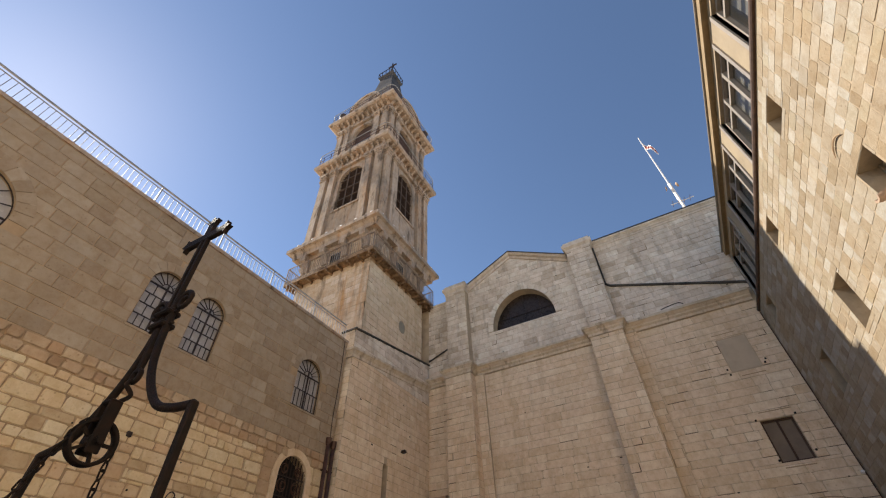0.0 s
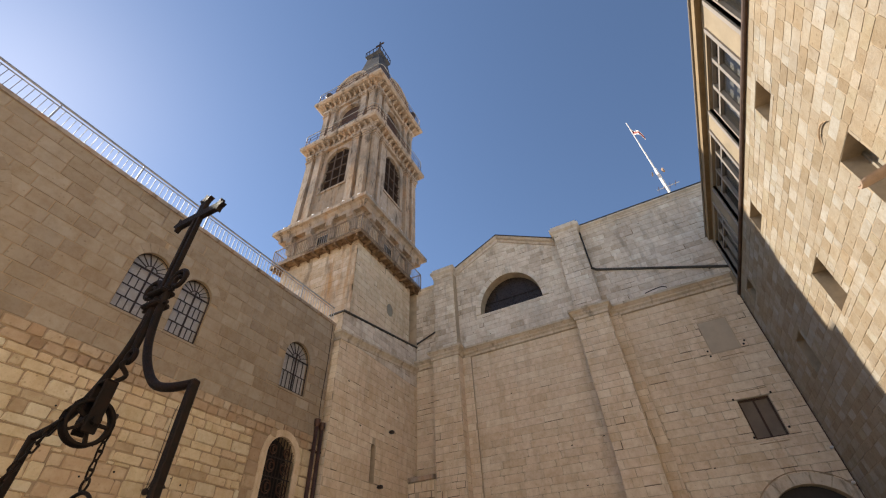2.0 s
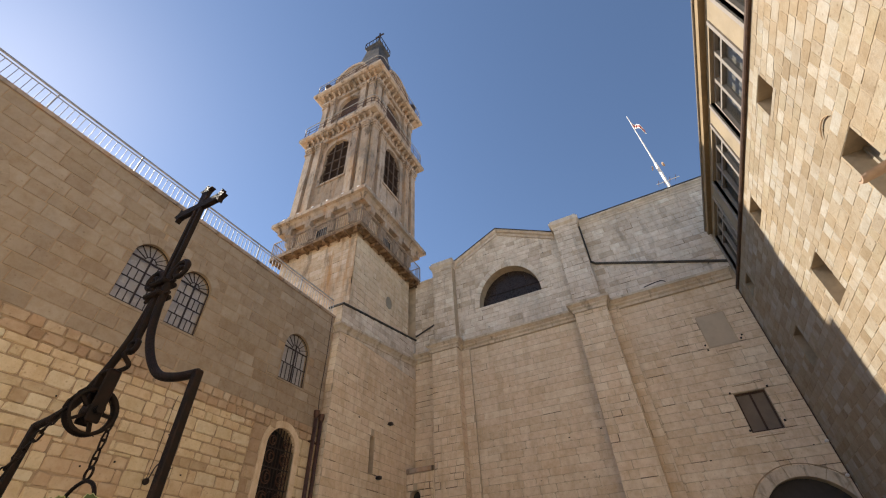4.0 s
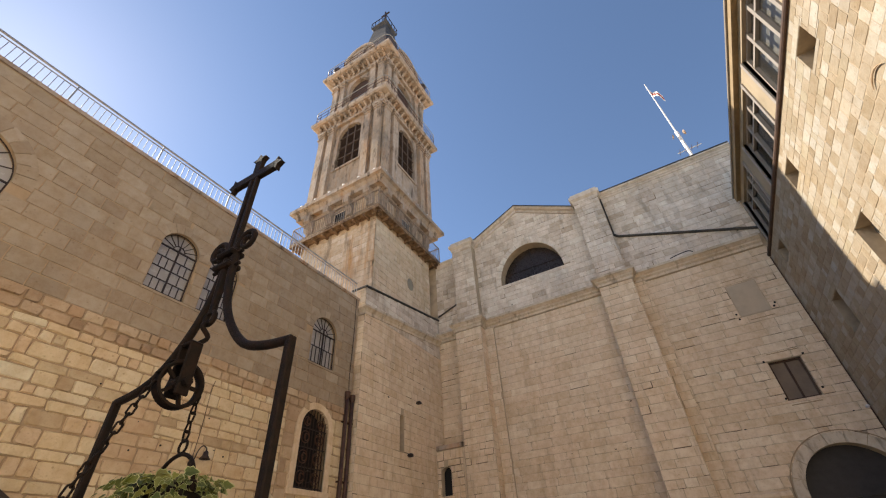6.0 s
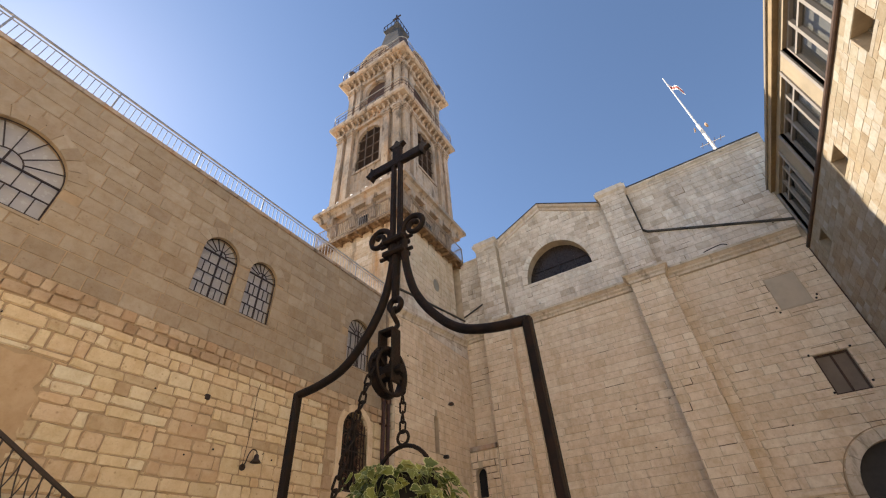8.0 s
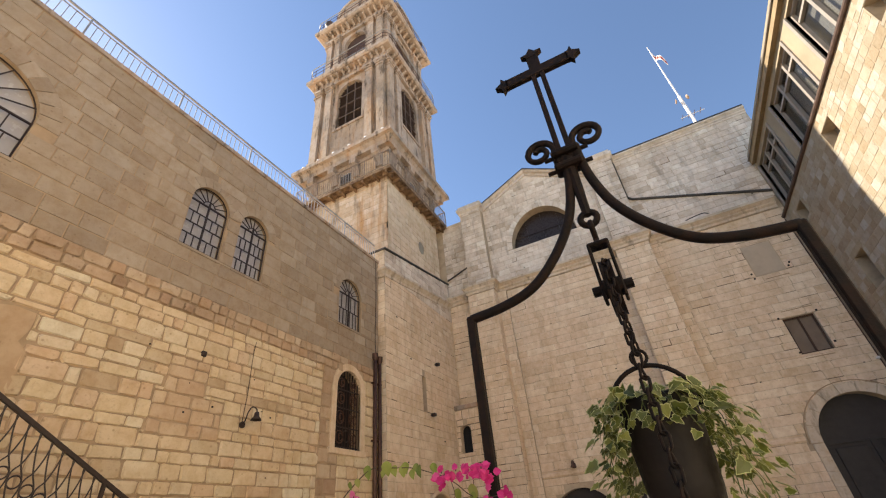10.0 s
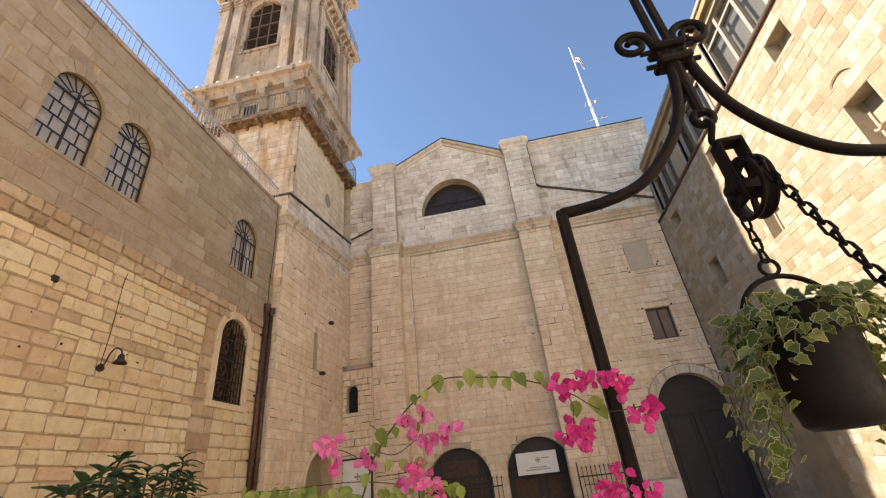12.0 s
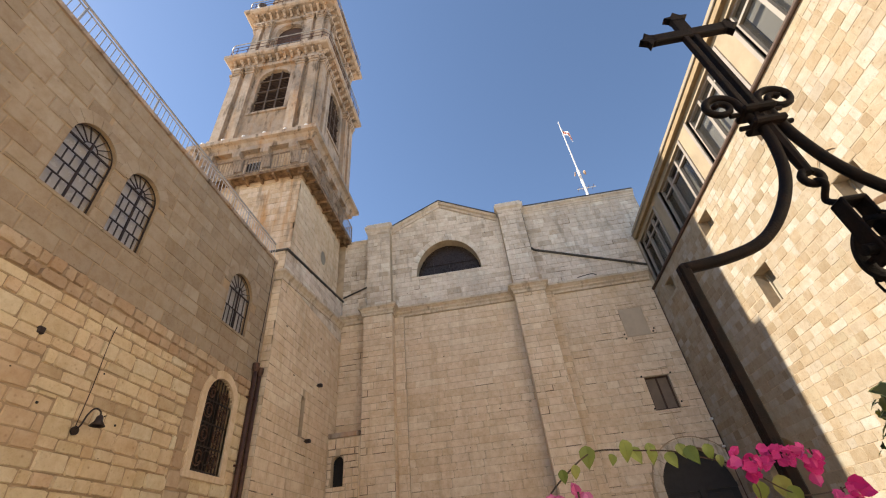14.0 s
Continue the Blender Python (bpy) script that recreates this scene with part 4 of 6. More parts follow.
pocks = random.Random(31)
for i in range(26):
    u, z = pocks.uniform(-6.0, 3.4), (pocks.uniform(3.2, 9.4) if i % 2 else pocks.uniform(10.4, 13.6))
    if abs(u + 4.04) < 1.7 and z > 11 or 1.9 < u < 3.2 and 4.7 < z < 9:
        continue
    r = pocks.uniform(0.01, 0.03)
    # pocks not hollowed out: shade inside them is the near-black colour
    part("pock_shade", soft_box(u - r * 1.4, u + r, -0.016, 0.01, z - r * 0.7, z + r * 0.6, r * 0.3), M_DARK, wall_north)

# lead flashing that slopes across the upper wall
bm = bmesh.new()
tube(bm, [(-0.45, -0.05, 12.05), (-0.3, -0.05, 11.9), (3.95, -0.05, 10.32)], 0.05, 6)
part("flashing", bm, M_LEAD, wall_north, "dark sloping lead flashing")
part("flashing", tube(bmesh.new(), [(-0.44, -0.06, 14.0), (-0.44, -0.06, 12.05)], 0.035, 6), M_LEAD, wall_north, "dark rain pipe beside the pilaster")
part("flashing", tube(bmesh.new(), [(-7.62, -0.05, 11.35), (-8.66, -0.05, 10.98)], 0.035, 6), M_LEAD, wall_north, "dark lead pipe in the corner")
part("cable", tube(bmesh.new(), smooth_path([(1.0, -0.22, 10.14), (1.25, -0.2, 10.2), (1.6, -0.22, 10.22), (1.75, -0.22, 10.13)], 5), 0.018, 5), M_IRON_DK, wall_north)

lunette = thing("window_6", "dark half-round church window set deep in the wall", "window", kind="structure", m=FB)
part("pane", arch_plate(A_LUN, 0.42, 0.01), M_DKGLASS, lunette, "dark glass")
for k in range(1, 4):
    u = A_LUN['c'] - A_LUN['r'] + 2 * A_LUN['r'] * k / 4
    bar("mullion", lunette, (u, 0.4, A_LUN['z0']), (u, 0.4, head(A_LUN, u)), 0.03, M_DKGLASS)
bar("transom", lunette, (A_LUN['a'], 0.4, 12.2), (A_LUN['b'], 0.4, 12.2), 0.025, M_DKGLASS)
part("window_sill", prism(bmesh.new(), [(-0.03, 11.4), (-0.03, 11.47), (0.45, 11.52), (0.45, 11.4)], A_LUN['a'] - 0.05, A_LUN['b'] + 0.05), M_PALE, lunette)

wn7 = thing("window_7", "small two-leaf window with dark frame and dull panes", "window", kind="structure", m=FB)
part("pane", box(2.15, 2.52, 0.14, 0.16, 4.95, 5.98), M_BOARD_BR, wn7)
part("shutter", box(2.55, 2.92, 0.15, 0.17, 4.95, 5.98), M_BOARD_BR, wn7, "brown board leaf")
for a, b, c, d in ((2.13, 2.93, 5.97, 6.02), (2.13, 2.93, 4.92, 4.97)):
    part("window_frame", box(a, b, 0.1, 0.2, c, d), M_LOUVRE, wn7)
for a in (2.13, 2.51, 2.88):
    part("window_frame", box(a, a + 0.05, 0.1, 0.2, 4.97, 5.97), M_LOUVRE, wn7)


def arched_door(name, h, label, panelled, trim=M_LOUVRE):
    ob = thing(name, label, "door", kind="structure", m=FB)
    part("leaf", arch_plate(h, 0.32, 0.01), M_DOOR, ob)
    c = h['c']
    part("rail", box(h['a'], h['b'], 0.27, 0.32, h['z1'] - 0.06, h['z1'] + 0.06), trim, ob)
    part("meeting_stile", box(c - 0.05, c + 0.05, 0.26, 0.32, h['z0'], h['z1']), trim, ob)
    if panelled:
        part("upper_panel", soft_box(c - 0.6, c + 0.6, 0.28, 0.32, h['z1'] + 0.15, h['z1'] + 0.62, 0.01), trim, ob)
    for s in (-1, 1):
        part("panel", soft_box(c + s * 0.5 - 0.35, c + s * 0.5 + 0.35, 0.29, 0.32, 0.2, h['z1'] - 0.15, 0.015), trim, ob)


arched_door("door_1", A_D1, "dark arched wooden church door with a panel above", True)
arched_door("door_2", A_D2, "dark arched wooden church door behind a sign", False)
arched_door("door_3", A_D3, "large dark arched gateway door in the corner", False, M_DOOR)


def sign(label, u0, u1, z0, z1, y, cross_u, lines):
    ob = thing("sign_board", label, "sign", "notice boards", m=FB @ pose(0, y, 0))
    part("board", soft_box(u0, u1, -0.03, 0, z0, z1, 0.006), M_SIGN, ob)
    zc = (z0 + z1) / 2 + 0.08
    for dx, dz in ((0.08, 0.02), (0.02, 0.08)):
        part("cross_mark", box(cross_u - dx, cross_u + dx, -0.036 - dx * 0.02, -0.031, zc - dz, zc + dz), M_INK, ob)
    for s in (-1, 1):
        for t in (-1, 1):
            part("cross_mark", box(cross_u + s * 0.05 - 0.012, cross_u + s * 0.05 + 0.012, -0.034, -0.031, zc + t * 0.05 - 0.012, zc + t * 0.05 + 0.012), M_INK, ob)
    for a, b, z in lines:
        part("text_bar", box(a, b, -0.035, -0.031, z, z + 0.025), M_INK, ob)


sign("white notice board with small cross hung in an arched doorway", -3.12, -1.86, 1.38, 2.0, -0.03, -2.45, ((-2.35, -2.1, 1.8), (-2.75, -2.2, 1.55), (-2.85, -2.1, 1.49)))

hook_lamp = thing("iron_bracket", "small rusted iron bracket on the string course", "bracket", m=FB @ pose(-4.99, 0, 2.95))
part("plate", soft_box(-0.06, 0.06, -0.03, 0.01, -0.02, 0.12, 0.01), M_IRON_DK, hook_lamp)
part("bell", lathe(bmesh.new(), [(0.0, 0.12), (0.04, 0.1), (0.06, 0.0), (0.1, -0.08), (0.09, -0.08), (0.05, 0.0)], 12), M_BROWN, hook_lamp, "rusted bell shape", pose(0, -0.12, 0.08))
bar("arm", hook_lamp, (0, 0.0, 0.19), (0, -0.14, 0.19), 0.025, M_IRON_DK)
thing("stone_bench", "pale low stone block beside the gateway", "bench", m=FB, bm=soft_box(0.25, 1.35, -0.75, -0.02, 0, 0.9, 0.03), mat=M_PALE)

# low block in the corner beside the tower
A_N = arch(-8.33, 0.2, 3.8, 4.5)
corner = thing("corner_block", "low stone block in the corner with a small arched window", "wall", kind="structure", m=pose(0, 14.2, 0),
               bm=panel(bmesh.new(), -8.69, -7.62, 0, 5.35, [A_N], 0.5), mat=M_MORTAR_LT)
masonry(corner, -8.68, -7.63, 0, 5.22, (0.18, 0.26), (0.2, 0.42), [A_N], M_CHURCH, 31, 0.02, 0.007, 0.006, 0.012, name="stonework", erode=0.7)
part("ledge", soft_box(-8.69, -7.58, -0.06, 0.6, 5.24, 5.4, 0.02), M_TRIM, corner, "weathered stone ledge")
part("side_wall", box(-7.66, -7.608, 0.003, 0.6, 0, 5.24), M_CHURCH, corner)
# near-black sheet closes the little arch in place of shaded depth
part("pane", arch_plate(A_N, 0.22, 0.01), M_DARK, corner, "near-black plate standing for the unlit opening")
sign_b = thing("sign_board", "tall white door board with small cross in dark frame", "sign", "notice boards", m=pose(0, 14.18, 0))
part("board", soft_box(-8.6, -7.68, -0.05, -0.01, 0.2, 2.34, 0.006), M_SIGN, sign_b)
part("frame", box(-7.68, -7.62, -0.06, -0.01, 0.0, 2.4), M_DOOR, sign_b)
part("frame", box(-8.64, -7.68, -0.06, -0.01, 2.34, 2.4), M_DOOR, sign_b)
for dx, dz in ((0.1, 0.028), (0.028, 0.1)):
    part("cross_mark", box(-8.12 - dx, -8.12 + dx, -0.056 - dx * 0.02, -0.051, 1.86 - dz, 1.86 + dz), M_INK, sign_b)


def fence(u0, u1, y):
    """Spiked iron fence in front of the church."""
    ob = thing("iron_fence", "low dark iron fence with spiked bars", "fence", "iron fences", m=pose(0, y, 0))
    for z in (0.25, 1.2):
        bar("rail", ob, (u0, 0, z), (u1, 0, z), 0.035, M_IRON_DK)
    n = round((u1 - u0) / 0.13)
    for i in range(n + 1):
        u = u0 + (u1 - u0) * i / n
        big = i % 12 == 0
        bar("post" if big else "picket", ob, (u, 0, 0), (u, 0, 1.5 if big else 1.38), 0.04 if big else 0.02, M_IRON_DK)
        tip = bmesh.new()
        lathe(tip, [(0.012, 0), (0.022, 0.03), (0.0, 0.11)], 5)
        part("spike", tip, M_IRON_DK, ob, m=pose(u, 0, 1.5 if big else 1.38))


fence(-6.1, -3.6, 13.9)
fence(-1.4, 0.1, 13.9)

roof_north = thing("roof_north", "flat church roof behind the gable", "roof", kind="structure", bm=box(-8.0, 14.0, YB + 0.6, 34, 13.0, 13.4), mat=M_RENDER)


def mast():
    """Thin white radio mast with a small flag and aerials."""
    ob = thing("radio_mast", "thin white mast with small flag and aerials on the roof", "mast", m=pose(4.65, 19.94, 18.78, 5.0, -2.0) @ pose(0, 0, -18.78))
    part("pole", tube(bmesh.new(), [(0, 0, 13.4), (0, 0, 20.5), (0, 0, 25.4)], [0.06, 0.05, 0.025], 8), M_WHITE, ob)
    part("lattice", tube(bmesh.new(), [(0, 0, 17), (0, 0, 20.9)], 0.085, 4), M_WHITE, ob)
    for s in (-1, 1):
        part("dish", lathe(bmesh.new(), [(0.0, 0.05), (0.13, 0.08), (0.19, 0.15), (0.17, 0.15), (0.11, 0.1), (0, 0.07)], 14), M_DRIP, ob, "small brownish dish aerial", pose(s * 0.2, -0.1, 20.5, 0, s * 75) @ Matrix.Scale(0.8, 4))
    for z in (19.4,):
        bar("aerial", ob, (-0.5, 0, z), (0.7, 0, z), 0.03, M_WHITE)
        for k in range(4):
            bar("element", ob, (-0.4 + 0.3 * k, -0.25, z), (-0.4 + 0.3 * k, 0.25, z), 0.02, M_BROWN)
    bm = bmesh.new()
    g = [[bm.verts.new((0.03 + 0.75 * i / 8 * 0.6, 0.12 * math.sin(i * 0.9 + j * 0.3), 24.8 - 0.9 * i / 8 - 0.5 * j / 4)) for i in range(9)] for j in range(5)]
    for j in range(4):
        for i in range(8):
            bm.faces.new((g[j][i], g[j][i + 1], g[j + 1][i + 1], g[j + 1][i]))
    flag = part("flag", bm, M_WHITE, ob, "small white and red flag")
    sol = flag.modifiers.new("thickness", 'SOLIDIFY')
    sol.thickness = 0.01
    flag.data.materials.append(M_REDP)
    for p in flag.data.polygons:
        if p.index // 8 in (1, 2):
            p.material_index = 1


mast()

# ---- east wall ----
RTOP = 9.22
YE = 1.5
u_ = lambda y: -y
EH = [rect(u_(6.27), u_(5.68), 5.32, 6.47), rect(u_(9.5), u_(8.86), 5.6, 6.5), rect(u_(12.72), u_(12.1), 5.62, 6.5),
      rect(u_(6.85), u_(6.2), 8.36, 8.86), rect(u_(10.32), u_(9.68), 8.36, 8.86), rect(u_(13.85), u_(13.2), 8.36, 8.86)]
A_E = arch(u_(12.1), 0.98, 0.02, 2.35)
wall_east = thing("wall_east", "tall sunlit courtyard wall of irregular yellow limestone blocks", "wall", kind="structure", m=FR,
                  bm=panel(bmesh.new(), u_(15.4), -YE, 0, RTOP, EH + [A_E], 0.5), mat=M_MORTAR_BR)
masonry(wall_east, u_(15.4), -YE, 0, RTOP - 0.04, (0.17, 0.26), (0.15, 0.46), EH + [A_E], M_EAST, 41, 0.006, 0.0035, 0.005, 0.014, near=lambda u, z: -11.5 < u < -4.6 and z > 4.6, limit=300, wob=0.006)
for i, h in enumerate(EH):
    ob = thing("window_%d" % (8 + i), "small deep square wall opening closed by grey board", "window", "east wall openings", "structure", m=FR)
    part("shutter", box(h['a'] + 0.002, h['b'] - 0.002, 0.3, 0.33, h['z0'], h['z1']), M_BOARD, ob, "grey board")
    part("shutter_frame", box(h['a'], h['a'] + 0.05, 0.26, 0.3, h['z0'], h['z1']), M_BOARD, ob)
    part("shutter_frame", box(h['b'] - 0.05, h['b'], 0.26, 0.3, h['z0'], h['z1']), M_BOARD, ob)
    part("lintel", soft_box(h['a'] - 0.12, h['b'] + 0.12, -0.009, 0.2, h['z1'] + 0.004, h['z1'] + 0.17, 0.008), M_EAST, ob)
    part("window_sill", soft_box(h['a'] - 0.04, h['b'] + 0.04, -0.011, 0.25, h['z0'] - 0.1, h['z0'] - 0.004, 0.008), M_EAST, ob)
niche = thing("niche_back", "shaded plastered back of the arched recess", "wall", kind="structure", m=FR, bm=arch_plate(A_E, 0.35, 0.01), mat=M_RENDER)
arc = [(u_(6.0) + 0.3 * math.cos(a), -0.03, 6.72 + 0.3 * math.sin(a) * 0.9) for a in [math.pi * k / 10 for k in range(2, 9)]]
part("arch_trace", tube(bmesh.new(), arc, [0.006, 0.011, 0.014, 0.015, 0.014, 0.011, 0.006], 6), M_RED, wall_east, "brown trace of a small arch")
spout = thing("stone_spout", "hollowed stone water spout jutting from the wall", "spout", m=FR @ pose(u_(5.55), 0, 5.5))
bm = bmesh.new()
outer = [(0.11 * math.cos(a), -0.09 * math.sin(a)) for a in [math.pi * k / 10 for k in range(11)]]
inner = [(0.07 * math.cos(a), 0.012 - 0.06 * math.sin(a)) for a in [math.pi * k / 10 for k in range(10, -1, -1)]]
rings = [[bm.verts.new((x * w, y, z * w + 0.12 - 0.16 * t)) for x, z in outer + inner] for t, y, w in ((0, 0.03, 1.0), (0.5, -0.22, 0.95), (0.9, -0.42, 0.85), (1.0, -0.47, 0.66))]
for p, q in zip(rings, rings[1:]):
    for i in range(22):
        bm.faces.new((p[i], p[(i + 1) % 22], q[(i + 1) % 22], q[i]))
bm.faces.new(rings[0])
bm.faces.new(rings[-1][::-1])
bmesh.ops.recalc_face_normals(bm, faces=bm.faces[:])
part("trough", bm, M_DRIP, spout, "hollowed pinkish stone trough")

# dark drip moulding at the top of the masonry, glazed storey and eaves above it
moulding(wall_east, [(0.3, RTOP), (-0.05, RTOP), (-0.07, RTOP + 0.03), (-0.07, RTOP + 0.08), (0.3, RTOP + 0.14)], u_(15.2), -YS, M_LOUVRE, "drip_moulding")
FE = pose(XR + 0.14, 0, 0, 0, 0, -90)
WIN_Y = [(12.4, 14.5), (9.35, 11.6), (6.35, 8.6), (3.3, 5.6), (0.2, 2.5)]
GH = [rect(u_(b), u_(a), RTOP + 0.25, 11.3) for a, b in WIN_Y]
storey = thing("wall_east_upper", "cream rendered upper storey with wide windows", "wall", kind="structure", m=FE,
               bm=panel(bmesh.new(), u_(15.2), -YS, RTOP + 0.1, 11.75, GH, 0.4), mat=M_RENDER)
for i, h in enumerate(GH):
    ob = thing("window_%d" % (20 + i), "wide upper window with grey frames and cream blinds", "window", "upper storey windows", "structure", m=FE)
    a, b, lo, hi = h['a'], h['b'], h['z0'], h['z1']
    part("pane", box(a, b, 0.16, 0.172, lo, hi), M_CLEAR, ob, "dim glass")
    n = 3
    for k in range(n + 1):
        u = a + (b - a) * k / n
        part("window_frame", box(max(a, u - 0.05), min(b, u + 0.05), 0.08, 0.2, lo, hi), M_WFRAME, ob)
    for z in (lo, hi - 0.42, hi - 0.07):
        part("window_frame", box(a, b, 0.09, 0.21, z, z + 0.07), M_WFRAME, ob)
    part("blind", box(a + 0.06, a + (b - a) * (0.66 if i % 2 else 0.95), 0.36, 0.375, lo + 0.35, hi - 0.05), M_BLIND, ob, "drawn grey blind")
    part("window_sill", soft_box(a - 0.08, b + 0.08, -0.06, 0.1, lo - 0.08, lo - 0.003, 0.012), M_WFRAME, ob)
    part("outer_frame", box(b + 0.0, b + 0.1, -0.04, 0.1, lo, hi), M_WFRAME, ob)
    part("outer_frame", box(a - 0.1, a, -0.04, 0.1, lo, hi), M_WFRAME, ob)
eave = thing("eave", "projecting ochre eave with dark edge board", "eaves", kind="structure", m=FE)
part("soffit", box(u_(14.6), -YS, -0.1, 0.4, 11.5, 11.6), M_EAVE, eave, "ochre soffit boards")
part("edge_board", box(u_(14.6), -YS, -0.14, -0.1, 11.48, 11.72), M_EAVE, eave)
part("gutter", tube(bmesh.new(), [(u_(14.6), -0.16, 11.7), (-YS, -0.16, 11.7)], 0.03, 8), M_WFRAME, eave, "thin metal gutter edge")
part("roof", box(u_(14.6), -YS, -0.12, 8, 11.76, 11.9), M_RENDER, eave)
# another solid box coloured as dark as an unlit room
unlit_box_east = thing("unlit_box_east", "near-black box standing for the unlit rooms behind the east windows", "wall", kind="structure", bm=box(XR + 0.6, 9, YS, 14.7, 0.05, 11.4), mat=M_DARK)
pipe = thing("corner_pipe", "thin dark pipe running down the corner with small cameras", "pipe", m=pose(XR - 0.06, YB - 0.1, 0))
part("pipe", tube(bmesh.new(), [(0.03, 0.07, 0), (0.03, 0.07, 9.2)], 0.016, 7), M_BROWN, pipe)
for z in (4.4, 3.6):
    part("camera_housing", soft_box(-0.09, -0.02, -0.15, -0.02, z, z + 0.06, 0.015), M_WHITE, pipe, "small white surveillance camera")

# plain walls added behind the camera, none of them in view
# invented reflector: white stretch that throws sun onto the shaded walls
bounce_wall_east = thing("bounce_wall_east", "unseen white wall added to bounce sun into the court", "wall", kind="structure", bm=box(XR, XR + 0.5, YS, YE - 0.002, 0, RTOP), mat=M_BOUNCE)
# invented, and only 3 m high so that sun reaches the paving
wall_garden = thing("wall_garden", "unseen low limestone wall, added and kept low to admit sun", "wall", kind="structure", bm=box(XL - 0.4, XL, YS, YW - 0.01, 0, 3.0), mat=M_CHURCH)
wall_return = thing("wall_return", "plain limestone end wall of the west building", "wall", kind="structure", bm=box(-20, XL - 0.51, YW - 0.4, YW, 0, 9.3), mat=M_CHURCH)
wall_south = thing("wall_south", "plain limestone wall closing the courtyard", "wall", kind="structure", bm=box(-9.4, 4.2, YS - 0.5, YS, 0, 5.0), mat=M_CHURCH)

# ---- bell tower ----
TC = Vector((-10.93, 12.28, 0))
SH = 2.1
tower = thing("bell_tower", "tall limestone bell tower with balconies and a dark spire", "tower")
X_T, Y_T = -8.69, 9.72


def face_frame(k, h):
    """Frame of the tower's side k (0 south, 1 east): x along it, y into it."""
    return Matrix.Translation(TC) @ pose(0, 0, 0, 0, 0, 90 * k) @ pose(0, -h, 0)


# lower stage, wider than the shaft
lower_top = lambda u: 9.95 + (u - 9.72) * 0.175
A_T = arch(12.6, 0.95, 0.02, 1.62)
SLIT = arch(11.99, 0.125, 4.85, 5.9)
east = part("lower_wall", panel(bmesh.new(), Y_T, 14.9, 0, lower_top, [A_T, SLIT], 0.4), M_MORTAR_LT, tower, m=pose(X_T, 0, 0, 0, 0, 90))
masonry(east, Y_T, 14.88, 0, 8.95, (0.2, 0.27), (0.3, 0.8), [A_T, SLIT], M_CHURCH, 51, 0.01, 0.003, 0.005, 0.004, name="ashlar", erode=0.17)
masonry(east, Y_T, 14.88, 8.95, 10.9, (0.2, 0.27), (0.3, 0.8), [], M_PALE, 52, 0.01, 0.003, 0.005, 0.004, top=lower_top, name="ashlar", erode=0.2)
# plates close arch and slit; their darker colours stand in for shade inside
part("recess_shade", arch_plate(A_T, 0.36, 0.01), M_RENDER, east, "plate closing the recess, its darker tone standing for shade")
part("slit_shade", arch_plate(SLIT, 0.3, 0.01), M_BOARD_BR, east)
part("arch_band", tube(bmesh.new(), [(A_T['c'] - 1.0 * math.cos(math.pi * k / 16), -0.02, A_T['z1'] + 1.0 * math.sin(math.pi * k / 16)) for k in range(17)], 0.06, 6), M_CHURCH, east)
for i, (u, z) in enumerate(((12.85, 6.62), (12.3, 4.8))):
    lamp = part("spot_lamp", soft_box(u - 0.05, u + 0.09, -0.2, -0.04, z - 0.05, z + 0.05, 0.02), M_IRON_DK, tower, "small dark spot lamp", pose(X_T, 0, 0, 0, 0, 90))
    bar("bracket", lamp, (u, 0.0, z), (u, -0.1, z), 0.025, M_IRON_DK)
for u, z in ((10.4, 7.6), (11.2, 6.4), (13.4, 7.3), (10.8, 3.3), (13.2, 4.1), (12.9, 8.3)):
    # small near-black chip for the shade in each pock
    part("pock_shade", soft_box(u - 0.05, u + 0.04, -0.014, 0.01, z - 0.02, z + 0.025, 0.008), M_DARK, east)
part("lower_body", box(-14.0, X_T - 0.4, Y_T + 0.02, 14.88, 0, 10.0), M_CHURCH, tower)
south = part("lower_front", panel(bmesh.new(), -13.5, X_T - 0.002, 0, 10.0, [], 0.02), M_MORTAR_LT, tower, m=pose(0, Y_T, 0))
masonry(south, -9.2, X_T, 0, 10.0, (0.2, 0.27), (0.25, 0.5), [], M_CHURCH, 53, 0.008, 0.004, 0.005, 0.003, name="ashlar")


def sloped(name, prof, za, zb, mat, label=""):
    """A moulding on the lower stage that climbs gently to the north, and turns the corner."""
    bm = bmesh.new()
    rings = []
    for x0, y0, dz in ((-9.3, Y_T, za), (X_T, Y_T, za), (X_T, 14.85, zb)):
        ring = []
        for e, z in prof:
            ex, ey = (0, e) if x0 < X_T else ((e, e) if y0 == Y_T else (e, 0))
            ring.append(bm.verts.new((x0 + ex, y0 - ey, dz + z)))
        rings.append(ring)
    n = len(prof)
    for p, q in zip(rings, rings[1:]):
        for i in range(n):
            bm.faces.new((p[i], p[(i + 1) % n], q[(i + 1) % n], q[i]))
    bm.faces.new(rings[0])
    bm.faces.new(rings[-1][::-1])
    bmesh.ops.recalc_face_normals(bm, faces=bm.faces[:])
    part(name, bm, mat, tower, label)


sloped("string_cornice", [(-0.02, -0.22), (0.04, -0.22), (0.04, -0.12), (0.1, -0.04), (0.15, 0.0), (0.15, 0.08), (-0.02, 0.14)], 9.05, 9.75, M_CTRIM, "moulded string cornice")
sloped("weathering", [(-0.3, -0.06), (0.03, -0.06), (0.06, -0.04), (0.06, 0.0), (0.0, 0.03), (-0.3, 0.14)], 9.97, 10.86, M_LEAD, "dark sloping weathering course")

